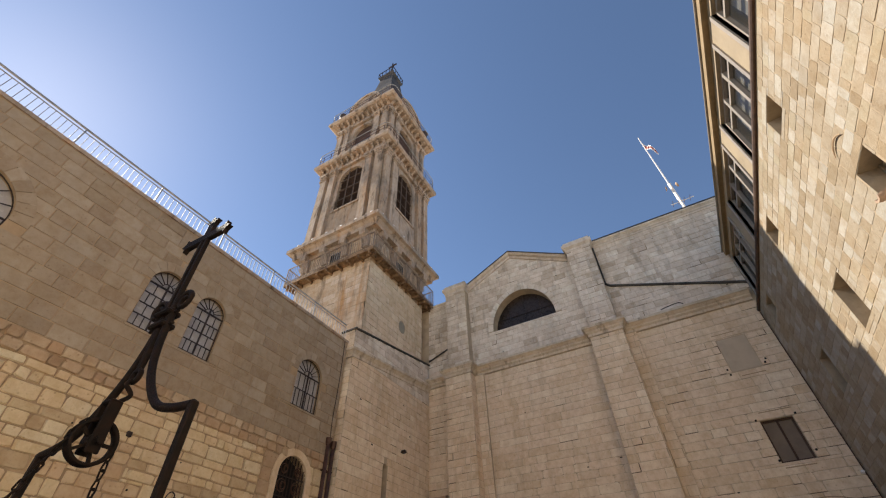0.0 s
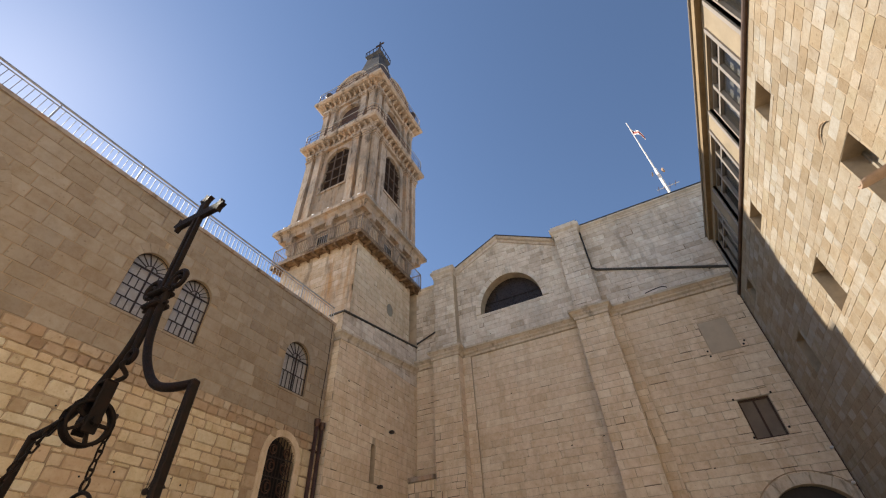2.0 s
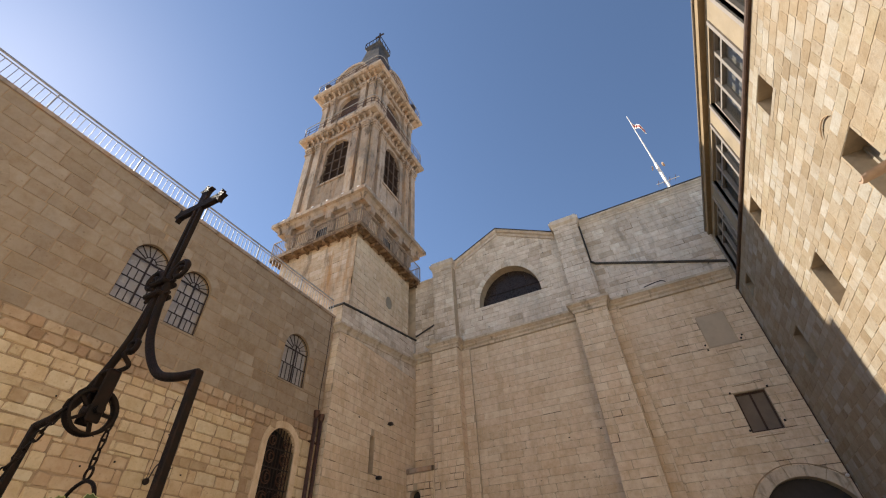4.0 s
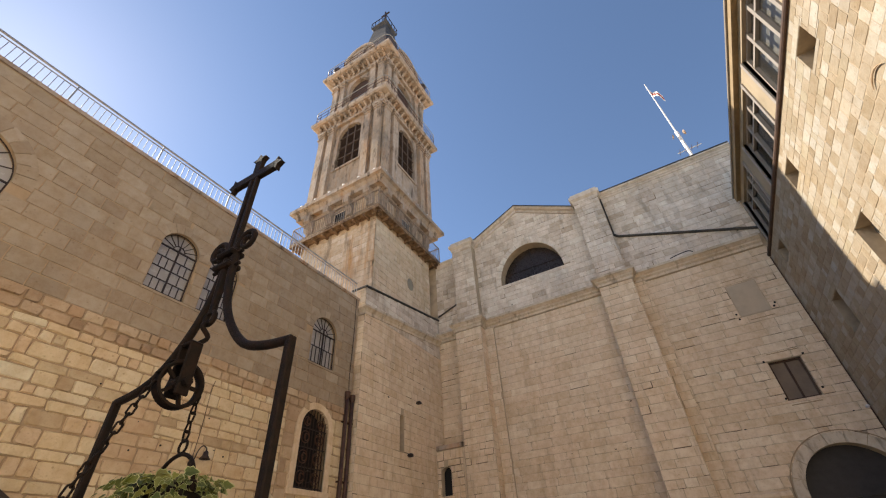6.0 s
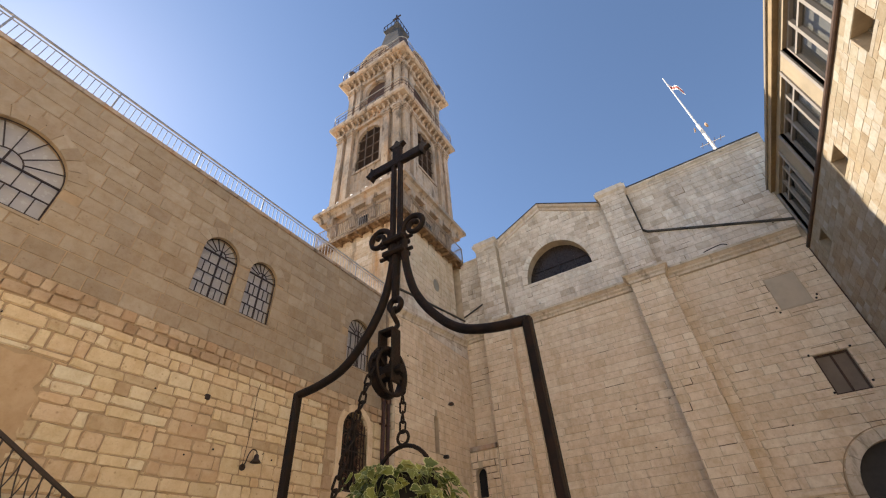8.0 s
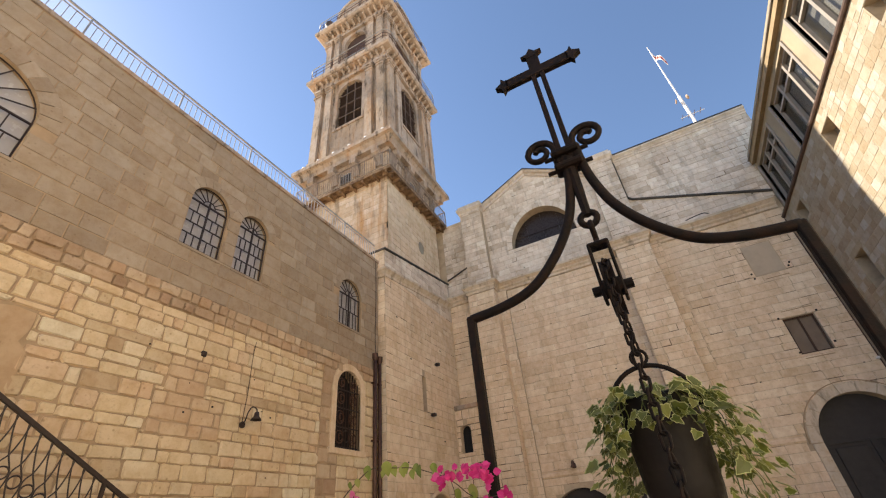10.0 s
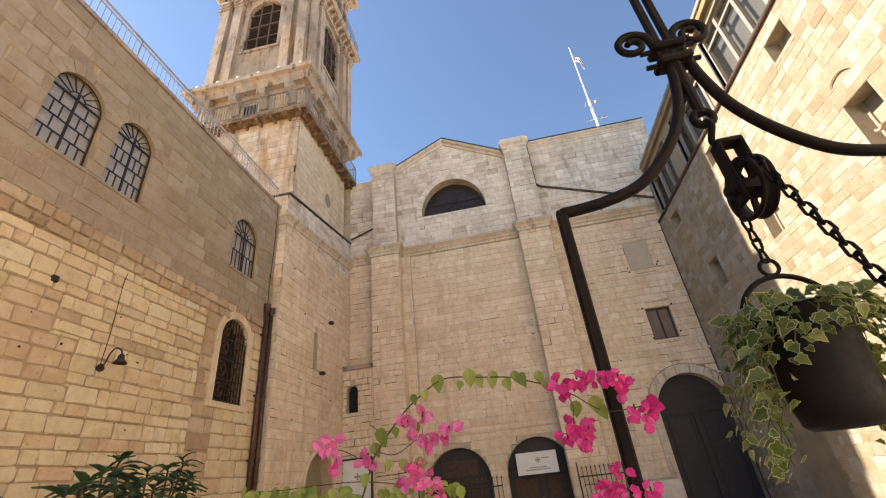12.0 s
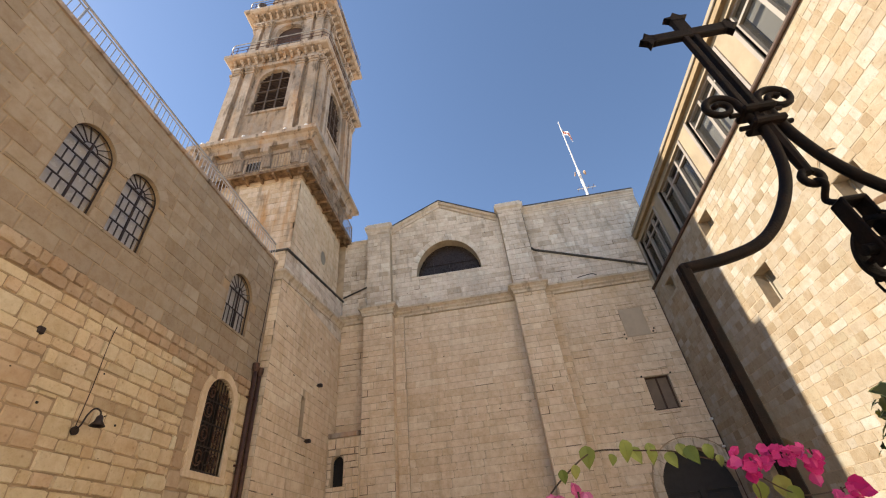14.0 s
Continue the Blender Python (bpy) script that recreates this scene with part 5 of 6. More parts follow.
# shaft
for k in range(4):
    fm = part("shaft_wall", panel(bmesh.new(), -SH, SH, 9.0, 15.35, [], 0.3), M_MORTAR_LT, tower, m=face_frame(k, SH))
    masonry(fm, -SH, SH, 9.6, 13.7, (0.24, 0.3), (0.4, 0.8), [], M_STAINED if k in (0, 3) else M_CHURCH, 60 + k, 0.01, 0.004, 0.006, 0.006, name="ashlar", erode=0.08)
    masonry(fm, -SH, SH, 13.7, 15.3, (0.24, 0.3), (0.4, 0.8), [rect(-0.74, 0.74, 14.2, 15.29)], M_STAINED, 64 + k, 0.01, 0.004, 0.006, 0.006, name="ashlar", erode=0.1)
    # blind arch with a barred opening
    h = arch(0, 0.6, 14.2, 14.62, 0.13, 0.5)
    voussoirs(fm, h, M_TRIM, 0.05, 9)
    part("blind_arch", arch_plate(h, -0.02), M_STAINED, fm)
    # no hole here: a near-black plate on the wall gives the shade
    part("opening", box(-0.28, 0.28, -0.03, 0.0, 14.45, 15.0), M_DARK, fm, "near-black plate standing for an unlit barred opening")
    for j in range(5):
        bar("bar", fm, (-0.26 + 0.13 * j, -0.05, 14.43), (-0.26 + 0.13 * j, -0.05, 15.02), 0.022, M_GALV)
    if k == 1:
        ov = bmesh.new()
        lathe(ov, [(0.36, -0.03), (0.3, -0.05), (0.25, -0.03), (0.25, 0.02)], 24)
        part("oval_frame", ov, M_TRIM, fm, "oval stone window frame", Matrix.Translation((0.45, 0, 11.72)) @ pose(0, 0, 0, 90) @ Matrix.Diagonal((0.9, 1.15, 1, 1)))
        part("oval_pane", lathe(bmesh.new(), [(0.0, 0.0), (0.26, 0.0)], 24), M_BOARD, fm, m=Matrix.Translation((0.45, -0.012, 11.72)) @ pose(0, 0, 0, -90) @ Matrix.Diagonal((0.9, 1.15, 1, 1)))

# steel balcony round the shaft
BZ, BH = 13.86, 2.5
balcony = part("balcony", squares(bmesh.new(), TC.x, TC.y, [(BZ, BH), (BZ + 0.1, BH)]), M_RUST, tower, "rusty steel balcony floor")
for k in range(4):
    F = face_frame(k, 0)
    fr = part("balcony_edge", box(-BH - 0.02, BH + 0.02, -BH - 0.03, -BH, BZ - 0.05, BZ + 0.11), M_RUST, tower, m=F)
    for j in range(9):
        u = -BH + 0.2 + (2 * BH - 0.4) * j / 8
        part("joist", box(u - 0.04, u + 0.04, -BH, -SH + 0.05, BZ - 0.16, BZ), M_RUST, balcony, m=F)
    rl = part("balcony_rail", box(-BH, BH, -BH - 0.01, -BH + 0.02, BZ + 1.0, BZ + 1.04), M_TANRAIL, tower, "weathered tan balcony rail", F)
    bar("mid_rail", rl, (-BH, -BH, BZ + 0.2), (BH, -BH, BZ + 0.2), 0.02, M_TANRAIL)
    for j in range(45):
        u = -BH + 2 * BH * j / 44
        bar("baluster", rl, (u, -BH + 0.005, BZ + 0.1), (u, -BH + 0.005, BZ + 1.0), 0.035 if j % 11 == 0 else 0.014, M_TANRAIL)


def cornice(name, levels, label):
    return part(name, squares(bmesh.new(), TC.x, TC.y, levels), M_TRIM, tower, label)


def corbels(zt, hw, h0, depth, height, n, wid, mat=M_TRIM):
    """Scrolled brackets under a cornice on all four sides."""
    me = None
    for k in range(4):
        F = face_frame(k, h0)
        for j in range(n):
            u = -hw + 2 * hw * j / (n - 1)
            if me is None:
                bm = prism(bmesh.new(), [(0.02, -height), (-0.25 * depth, -height), (-0.3 * depth, -0.72 * height), (-0.62 * depth, -0.45 * height), (-0.95 * depth, -0.34 * height), (-depth, -0.1 * height), (-depth, 0), (0.02, 0)], -wid / 2, wid / 2)
                me = to_mesh("corbel", bm, mat)
            part("corbel", me, mat, tower, "", F @ pose(u, 0, zt))


corbels(15.42, 1.75, SH, 0.42, 0.85, 4, 0.34)
cornice("lower_cornice", [(15.3, 2.1), (15.3, 2.2), (15.42, 2.25), (15.42, 2.48), (15.6, 2.5), (15.75, 2.6), (15.8, 2.74), (16.0, 2.74), (16.08, 2.6), (16.3, 2.44), (16.3, 2.1)], "deep moulded cornice on scrolled brackets")
for k in range(4):
    for j in range(6):
        part("floodlight", lathe(bmesh.new(), [(0.0, 0.16), (0.07, 0.13), (0.08, 0.06), (0.04, 0.0), (0.03, -0.06)], 8), M_WHITE, tower, "small white floodlight", face_frame(k, 2.55) @ pose(-2.2 + 0.88 * j, 0, 16.14))


def belfry(z0, z1, h, aw, az0, azs, pil_w, pil_in, louvres):
    """One belfry stage: arched opening and paired pilasters on each side."""
    op = arch(0, aw, az0, azs, 0.2)
    pil = None
    for k in range(4):
        F = face_frame(k, h)
        w = part("belfry_wall", panel(bmesh.new(), -h + 0.001 * (k % 2), h - 0.001 * (k % 2), z0, z1, [op], 0.3), M_TOWER, tower, m=F)
        voussoirs(w, op, M_TRIM, 0.035, 11)
        for s in (-1, 1):
            part("jamb", box(s * (aw + 0.1) - 0.1, s * (aw + 0.1) + 0.1, -0.035, 0.0, az0, azs), M_TRIM, w)
        part("sill", soft_box(-aw - 0.2, aw + 0.2, -0.07, 0.3, az0 - 0.14, az0 - 0.002, 0.015), M_TRIM, w)
        if pil is None:
            bm = bmesh.new()
            bx(bm, -pil_w / 2, pil_w / 2, -0.2, 0.0, z0 + 0.25, z1 - 0.5)
            bx(bm, -pil_w / 2 - 0.05, pil_w / 2 + 0.05, -0.25, 0.0, z0, z0 + 0.25)
            for dz, e in ((0.5, 0.03), (0.4, 0.0), (0.3, 0.06), (0.16, 0.1)):
                bx(bm, -pil_w / 2 - e, pil_w / 2 + e, -0.21 - e, 0.0, z1 - dz, z1 - dz + (0.09 if dz > 0.2 else 0.16))
            pil = to_mesh("pilaster", bm, M_TOWER)
            bm = prism(bmesh.new(), [(0, z1 - 0.32), (-0.26, z1 - 0.32), (-0.33, z1 - 0.2), (-0.26, z1 - 0.12), (0, z1 - 0.12)], -0.05, 0.05)
            vol = to_mesh("volute", bm, M_TRIM)
        for s in (-1, 1):
            for u in pil_in:
                p = part("pilaster", pil, M_TOWER, tower, "", F @ pose(s * u, 0, 0))
                for d in (-1, 1):
                    part("volute", vol, M_TRIM, p, "", pose(d * pil_w * 0.42, 0, 0))
        if louvres:
            # near-black plate behind the slats stands for the unlit belfry
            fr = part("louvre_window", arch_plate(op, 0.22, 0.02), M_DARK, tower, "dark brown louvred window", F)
            n = int((azs + aw - az0) / 0.13)
            for j in range(n):
                z = az0 + 0.08 + j * 0.13
                hw_ = aw if z < azs else math.sqrt(max(0.0, aw * aw - (z - azs) ** 2))
                if hw_ > 0.1:
                    part("slat", unit(M_LOUVRE), M_LOUVRE, fr, "", Matrix.LocRotScale((0, 0.15, z), Euler((radians(35), 0, 0)), (2 * hw_ - 0.03, 0.11, 0.02)))
            for u in (-aw / 3, aw / 3):
                bar("mullion", fr, (u, 0.09, az0), (u, 0.09, azs + math.sqrt(aw * aw - u * u)), 0.055, M_GLAZE)
            for j in range(1, 4):
                z = az0 + (azs - az0) * j / 3
                bar("transom", fr, (-aw, 0.085, z), (aw, 0.085, z), 0.055, M_GLAZE)
        else:
            part("opening_back", arch_plate(op, 0.2, 0.02), M_LOUVRE, tower, "dark louvred belfry opening", F)
            for j in range(9):
                u = -aw + 2 * aw * (j + 0.5) / 9
                bar("baluster", w, (u, 0.05, az0), (u, 0.05, az0 + 0.8), 0.04, M_TRIM)
            bar("rail", w, (-aw, 0.05, az0 + 0.82), (aw, 0.05, az0 + 0.82), 0.06, M_GALV)


belfry(16.3, 22.0, 2.18, 0.77, 18.4, 20.92, 0.4, (1.94, 1.27), True)
cornice("entablature", [(22.0, 2.34), (22.15, 2.36), (22.15, 2.28), (22.66, 2.28), (22.66, 2.62), (22.75, 2.7), (22.98, 2.7), (23.02, 2.66), (23.02, 1.7)], "moulded entablature with balcony")
corbels(22.655, 2.2, 2.28, 0.26, 0.3, 13, 0.13)


def top_rail(z, h, hgt, name):
    """Rounded pipe railing on a tower cornice."""
    pts = []
    for k in range(4):
        for a in range(5):
            ang = -math.pi * 3 / 4 + k * math.pi / 2 + (a - 2) / 2 * 0.5
            c = Vector((TC.x + (h - 0.4) * (1 if k in (1, 2) else -1), TC.y + (h - 0.4) * (1 if k in (2, 3) else -1), 0))
            pts.append(c + Vector((0.4 * math.cos(ang), 0.4 * math.sin(ang), 0)) * 1.2)
    ob = part(name, tube(bmesh.new(), [p + Vector((0, 0, z + hgt)) for p in pts], 0.024, 6, True), M_GALV, tower, "thin pipe railing")
    for f in (0.35, 0.68):
        part("rail", tube(bmesh.new(), [p + Vector((0, 0, z + hgt * f)) for p in pts], 0.015, 5, True), M_BROWN, ob)
    for k in range(4):
        for j in range(9):
            u = -h + 0.35 + (2 * h - 0.7) * j / 8
            q = face_frame(k, h - 0.07) @ Vector((u, 0, 0))
            bar("post", ob, q + Vector((0, 0, z)), q + Vector((0, 0, z + hgt)), 0.025, M_BROWN)


top_rail(23.0, 2.6, 0.95, "upper_railing")
belfry(23.02, 27.0, 1.98, 0.74, 23.9, 25.95, 0.36, (1.78, 1.2), False)
cornice("top_entablature", [(27.0, 2.14), (27.15, 2.16), (27.15, 2.08), (27.7, 2.08), (27.7, 2.56), (27.8, 2.66), (28.02, 2.66), (28.06, 2.55), (28.1, 1.6)], "moulded top entablature")
corbels(27.695, 2.0, 2.08, 0.36, 0.34, 11, 0.14)
top_rail(28.06, 2.55, 0.9, "top_railing")

# attic with a round pediment on each side, concave lead spire and lantern
cornice("attic", [(28.1, 1.95), (28.3, 1.9), (29.4, 1.8), (29.5, 1.92), (29.7, 1.92), (29.75, 1.6), (30.4, 1.45), (30.45, 1.2)], "stone attic stage")
for k in range(4):
    F = face_frame(k, 2.1)
    ped = arch(0, 1.05, 28.1, 29.0, 0.22, 1.1)
    w = part("pediment", arch_plate(ped, -0.16), M_TOWER, tower, "round-headed stone pediment", F)
    voussoirs(w, ped, M_TRIM, 0.26, 11)
    part("clock_disc", lathe(bmesh.new(), [(0.0, 0.05), (0.5, 0.05), (0.55, 0.0)], 20), M_TRIM, w, m=pose(0, -0.16, 29.15, 90))
    if k:
        part("pedestal", soft_box(1.78, 2.28, -0.28, 0.2, 28.04, 28.9, 0.03), M_TRIM, tower, "", F)
        urn = lathe(bmesh.new(), [(0.2, 0), (0.2, 0.1), (0.1, 0.22), (0.27, 0.5), (0.3, 0.7), (0.14, 0.95), (0.07, 1.12), (0.0, 1.2)], 12)
        part("urn", urn, M_LEAD, tower, "dark urn finial", F @ pose(2.03, -0.04, 28.9), True)
spire = bmesh.new()
squares(spire, TC.x, TC.y, [(30.4, 1.6), (31.2, 1.45), (32.4, 1.15), (34.6, 0.8), (36.4, 0.6), (36.6, 0.66), (36.75, 0.74), (36.9, 0.74), (36.9, 0.4), (37.6, 0.34), (37.7, 0.4), (38.4, 0.2), (38.9, 0.08), (39.1, 0.12), (39.25, 0.02)])
sp = part("spire", spire, M_LEAD, tower, "dark lead spire with a small gallery")
for k in range(4):
    F = face_frame(k, 0.72)
    bar("gallery_rail", sp, F @ Vector((-0.72, 0, 37.6)), F @ Vector((0.72, 0, 37.6)), 0.05, M_IRON_DK)
    for j in range(5):
        q = F @ Vector((-0.72 + 0.36 * j, 0, 36.9))
        bar("gallery_post", sp, q, q + Vector((0, 0, 0.7)), 0.04, M_IRON_DK)
bar("cross_upright", sp, TC + Vector((0, 0, 39.2)), TC + Vector((0, 0, 40.5)), 0.1, M_IRON_DK)
bar("cross_arm", sp, TC + Vector((-0.42, 0, 40.0)), TC + Vector((0.42, 0, 40.0)), 0.1, M_IRON_DK)


# ---- wrought-iron well frame ----
WX, WY = -1.925, 0.805
well_frame = thing("well_frame", "dark wrought-iron well frame with scrolls and a cross", "frame")
for s, px in ((-1, -2.41), (1, -1.41)):
    side = WX + s * 0.5
    part("post", soft_box(px - 0.015, px + 0.015, WY - 0.015, WY + 0.015, 0, 2.19, 0.005), M_IRON, well_frame)
    run = [(px, 2.18), (px - s * 0.13, 2.195), (px - s * 0.245, 2.235), (px - s * 0.345, 2.33), (px - s * 0.42, 2.45), (px - s * 0.458, 2.58), (px - s * 0.472, 2.7), (px - s * 0.472, 2.77)]
    pts = smooth_path([(x, WY, z) for x, z in run], 7)
    part("arm", tube(bmesh.new(), pts, 0.017, 10), M_IRON, well_frame, "curved square-bar arm", smooth=True)
    # volute that curls outwards above the collar
    cx, cz = WX + s * 0.097, 2.8
    vol = [(WX + s * 0.028, WY, 2.7), (WX + s * 0.032, WY, 2.76)]
    for k in range(30):
        a = math.pi * 0.95 - k * 0.3
        r = 0.06 * (1 - k / 40)
        vol.append((cx + s * -r * math.cos(math.pi - a) * 1.0, WY, cz + r * math.sin(a)))
    part("volute", tube(bmesh.new(), vol, [0.014] * 12 + [0.012] * (len(vol) - 12), 8), M_IRON, well_frame, smooth=True)
for z in (2.665, 2.735):
    part("collar", soft_box(WX - 0.055, WX + 0.055, WY - 0.038, WY + 0.038, z, z + 0.028, 0.008), M_IRON, well_frame)
    part("bolt", tube(bmesh.new(), [(WX - 0.085, WY, z + 0.014), (WX + 0.085, WY, z + 0.014)], 0.009, 7), M_IRON, well_frame)
for s in (-1, 1):
    part("cross_bar", soft_box(WX + s * 0.02 - 0.011, WX + s * 0.02 + 0.011, WY - 0.012, WY + 0.012, 2.66, 3.28, 0.003), M_IRON, well_frame, "one of two parallel upright bars")
part("cross_head", soft_box(WX - 0.028, WX + 0.028, WY - 0.012, WY + 0.012, 3.26, 3.41, 0.004), M_IRON, well_frame)
part("cross_arm", soft_box(WX - 0.15, WX + 0.15, WY - 0.014, WY + 0.014, 3.265, 3.32, 0.004), M_IRON, well_frame)


def tip(m):
    """Pointed, flared end of a cross arm."""
    bm = bmesh.new()
    out = [(-0.026, 0), (-0.026, 0.012), (-0.05, 0.028), (-0.02, 0.032), (0, 0.062), (0.02, 0.032), (0.05, 0.028), (0.026, 0.012), (0.026, 0)]
    f = bm.faces.new([bm.verts.new((x, -0.014, z)) for x, z in out])
    ex = bmesh.ops.extrude_face_region(bm, geom=[f])
    bmesh.ops.translate(bm, vec=(0, 0.028, 0), verts=[v for v in ex['geom'] if isinstance(v, bmesh.types.BMVert)])
    bmesh.ops.recalc_face_normals(bm, faces=bm.faces[:])
    part("cross_tip", bm, M_IRON, well_frame, m=m)


tip(pose(WX, WY, 3.4))
tip(pose(WX + 0.14, WY, 3.2925, 0, 90))
tip(pose(WX - 0.14, WY, 3.2925, 0, -90))
part("tail_bar", tube(bmesh.new(), [(WX, WY, 2.72), (WX, WY, 2.44)], [0.022, 0.015], 8), M_IRON, well_frame)
part("eye", tube(bmesh.new(), [(WX + 0.028 * math.cos(a), WY, 2.425 + 0.028 * math.sin(a)) for a in [math.pi * k / 8 for k in range(16)]], 0.012, 7, True), M_IRON, well_frame, smooth=True)


# ---- pulley, chains and hanging bucket ----
PC = Vector((-1.925, 0.77, 2.135))
pulley = thing("pulley", "black iron pulley wheel hanging in a strap", "pulley")
hook = smooth_path([(WX, WY, 2.41), (WX, WY - 0.02, 2.38), (WX, WY + 0.015, 2.345), (WX, WY - 0.01, 2.31), (WX, PC.y, 2.285)], 5)
part("hook", tube(bmesh.new(), hook, 0.01, 7), M_IRON, pulley, smooth=True)
for s in (-1, 1):
    part("cheek", soft_box(PC.x + s * 0.03 - 0.005, PC.x + s * 0.03 + 0.005, PC.y - 0.026, PC.y + 0.026, PC.z - 0.045, PC.z + 0.16, 0.004), M_IRON, pulley)
part("strap", soft_box(PC.x - 0.035, PC.x + 0.035, PC.y - 0.026, PC.y + 0.026, PC.z + 0.148, PC.z + 0.163, 0.005), M_IRON, pulley)
part("axle", tube(bmesh.new(), [(PC.x - 0.06, PC.y, PC.z), (PC.x + 0.06, PC.y, PC.z)], 0.016, 10), M_IRON, pulley)
wheel = bmesh.new()
lathe(wheel, [(0.075, -0.018), (0.088, -0.018), (0.086, -0.013), (0.078, -0.004), (0.078, 0.004), (0.086, 0.013), (0.088, 0.018), (0.075, 0.018), (0.072, 0.0), (0.075, -0.018)], 40)
WM = Matrix.Translation(PC) @ pose(0, 0, 0, 0, 90)
wh = part("wheel", wheel, M_IRON, pulley, "grooved iron wheel", WM, True)
part("hub", lathe(bmesh.new(), [(0.0, -0.028), (0.03, -0.028), (0.03, 0.028), (0.0, 0.028)], 16), M_IRON, wh)
for k in range(5):
    a = 2 * math.pi * k / 5 + 0.3
    bar("spoke", wh, (0.02 * math.cos(a), 0.02 * math.sin(a), 0), (0.075 * math.cos(a), 0.075 * math.sin(a), 0), 0.012, M_IRON)

LINK = None


def link_mesh():
    """One long chain link, slightly twisted."""
    global LINK
    if LINK is None:
        pts = []
        for k in range(14):
            a = 2 * math.pi * k / 14
            x, z = 0.0085 * math.cos(a), 0.0085 * math.sin(a) + (0.011 if math.sin(a) > 0 else -0.011)
            t = z * 18
            pts.append((x * math.cos(t), x * math.sin(t), z))
        LINK = to_mesh("link", tube(bmesh.new(), pts, 0.0033, 6, True), M_IRON, True)
    return LINK


def chain(label, pts, step=0.0325):
    ob = thing("chain", label, "chain", "well chains")
    p = [Vector(a) for a in pts]
    seg = [(p[i + 1] - p[i]).length for i in range(len(p) - 1)]
    n = int(sum(seg) / step)
    for i in range(n):
        d, k = (i + 0.5) * step, 0
        while k < len(seg) - 1 and d > seg[k]:
            d -= seg[k]
            k += 1
        q = p[k].lerp(p[k + 1], d / seg[k])
        rot = (p[k + 1] - p[k]).to_track_quat('Z', 'Y') @ Euler((0, 0, radians(90 * (i % 2) + 20))).to_quaternion()
        part("link", link_mesh(), M_IRON, ob, "", Matrix.LocRotScale(q, rot, (1.15, 1.15, 1)))


rim = [(PC.x, PC.y + 0.084 * math.cos(a), PC.z + 0.084 * math.sin(a)) for a in [math.pi * k / 10 for k in range(11)]]
end = PC + Vector((0, -0.084, 0))
chain("twisted iron chain running over the pulley to the ground", [(PC.x, PC.y + 0.084, 1.955)] + rim + [end + Vector((0, -0.31, -0.95)) * 1.0, end + Vector((0, -0.31, -0.95)) * 2.24], 0.0325)
PB = Vector((-1.925, 0.856, 0))
bucket = thing("hanging_bucket", "dark metal bucket hanging from the chain as a planter", "bucket")
part("ring", tube(bmesh.new(), [(PB.x + 0.022 * math.cos(a), PB.y, 1.938 + 0.022 * math.sin(a)) for a in [math.pi * k / 10 for k in range(20)]], 0.005, 6, True), M_IRON, bucket, smooth=True)
hp = [(PB.x - 0.112 * math.cos(a), PB.y, 1.80 + 0.112 * math.sin(a)) for a in [math.pi * k / 16 for k in range(17)]]
part("handle", tube(bmesh.new(), hp, 0.007, 7), M_IRON, bucket, "thin hoop handle", smooth=True)
part("bowl", lathe(bmesh.new(), [(0.0, 1.546), (0.068, 1.548), (0.083, 1.56), (0.09, 1.6), (0.097, 1.7), (0.102, 1.78), (0.111, 1.80), (0.113, 1.812), (0.105, 1.815), (0.096, 1.80), (0.088, 1.7), (0.076, 1.62)], 36, (PB.x, PB.y, 0)), M_POT, bucket, "dark tarnished bowl", smooth=True)
part("soil", lathe(bmesh.new(), [(0.0, 1.795), (0.06, 1.792), (0.094, 1.78)], 20, (PB.x, PB.y, 0)), M_SOIL, bucket)
for s in (-1, 1):
    part("lug", soft_box(PB.x + s * 0.112 - 0.01, PB.x + s * 0.112 + 0.01, PB.y - 0.012, PB.y + 0.012, 1.785, 1.82, 0.004), M_IRON, bucket)


# ---- plants ----
def flat_leaf(out, mat, rim_mat=None, fold=0.18, droop=0.25, frill=0.0):
    """A small folded leaf from its outline; the tip points to +x."""
    bm = bmesh.new()
    def put(x, y, s=1.0):
        return bm.verts.new((x * s + (1 - s) * 0.4, y * s, fold * abs(y * s) - droop * x * x))
    n = len(out)
    inner = [put(x, y, 0.87) for x, y in out]
    outer = [put(x, y) for x, y in out]
    for i, v in enumerate(outer):
        v.co.z += frill * (1 if i % 2 else -1)
    mid = [bm.verts.new((0.1, 0, 0)), bm.verts.new((0.45, 0, -droop * 0.2)), bm.verts.new((0.78, 0, -droop * 0.6))]
    for i in range(n - 1):
        a, b = inner[i], inner[i + 1]
        x = (out[i][0] + out[i + 1][0]) / 2
        c = mid[0] if x < 0.28 else (mid[1] if x < 0.62 else mid[2])
        bm.faces.new((a, b, c))
        f = bm.faces.new((outer[i], outer[i + 1], b, a))
        f.material_index = 1 if rim_mat else 0
    for i in range(n - 1):
        x0, x1 = (out[i - 1][0] + out[i][0]) / 2, (out[i][0] + out[i + 1][0]) / 2
        if i:
            pick = lambda x: mid[0] if x < 0.28 else (mid[1] if x < 0.62 else mid[2])
            if pick(x0) is not pick(x1):
                try:
                    bm.faces.new((inner[i], pick(x1), pick(x0)))
                except ValueError:
                    pass
    me = to_mesh("leaf", bm, mat)
    if rim_mat:
        me.materials.append(rim_mat)
    return me


def mirrored(half):
    return half + [(x, -y) for x, y in half[::-1][1:]]


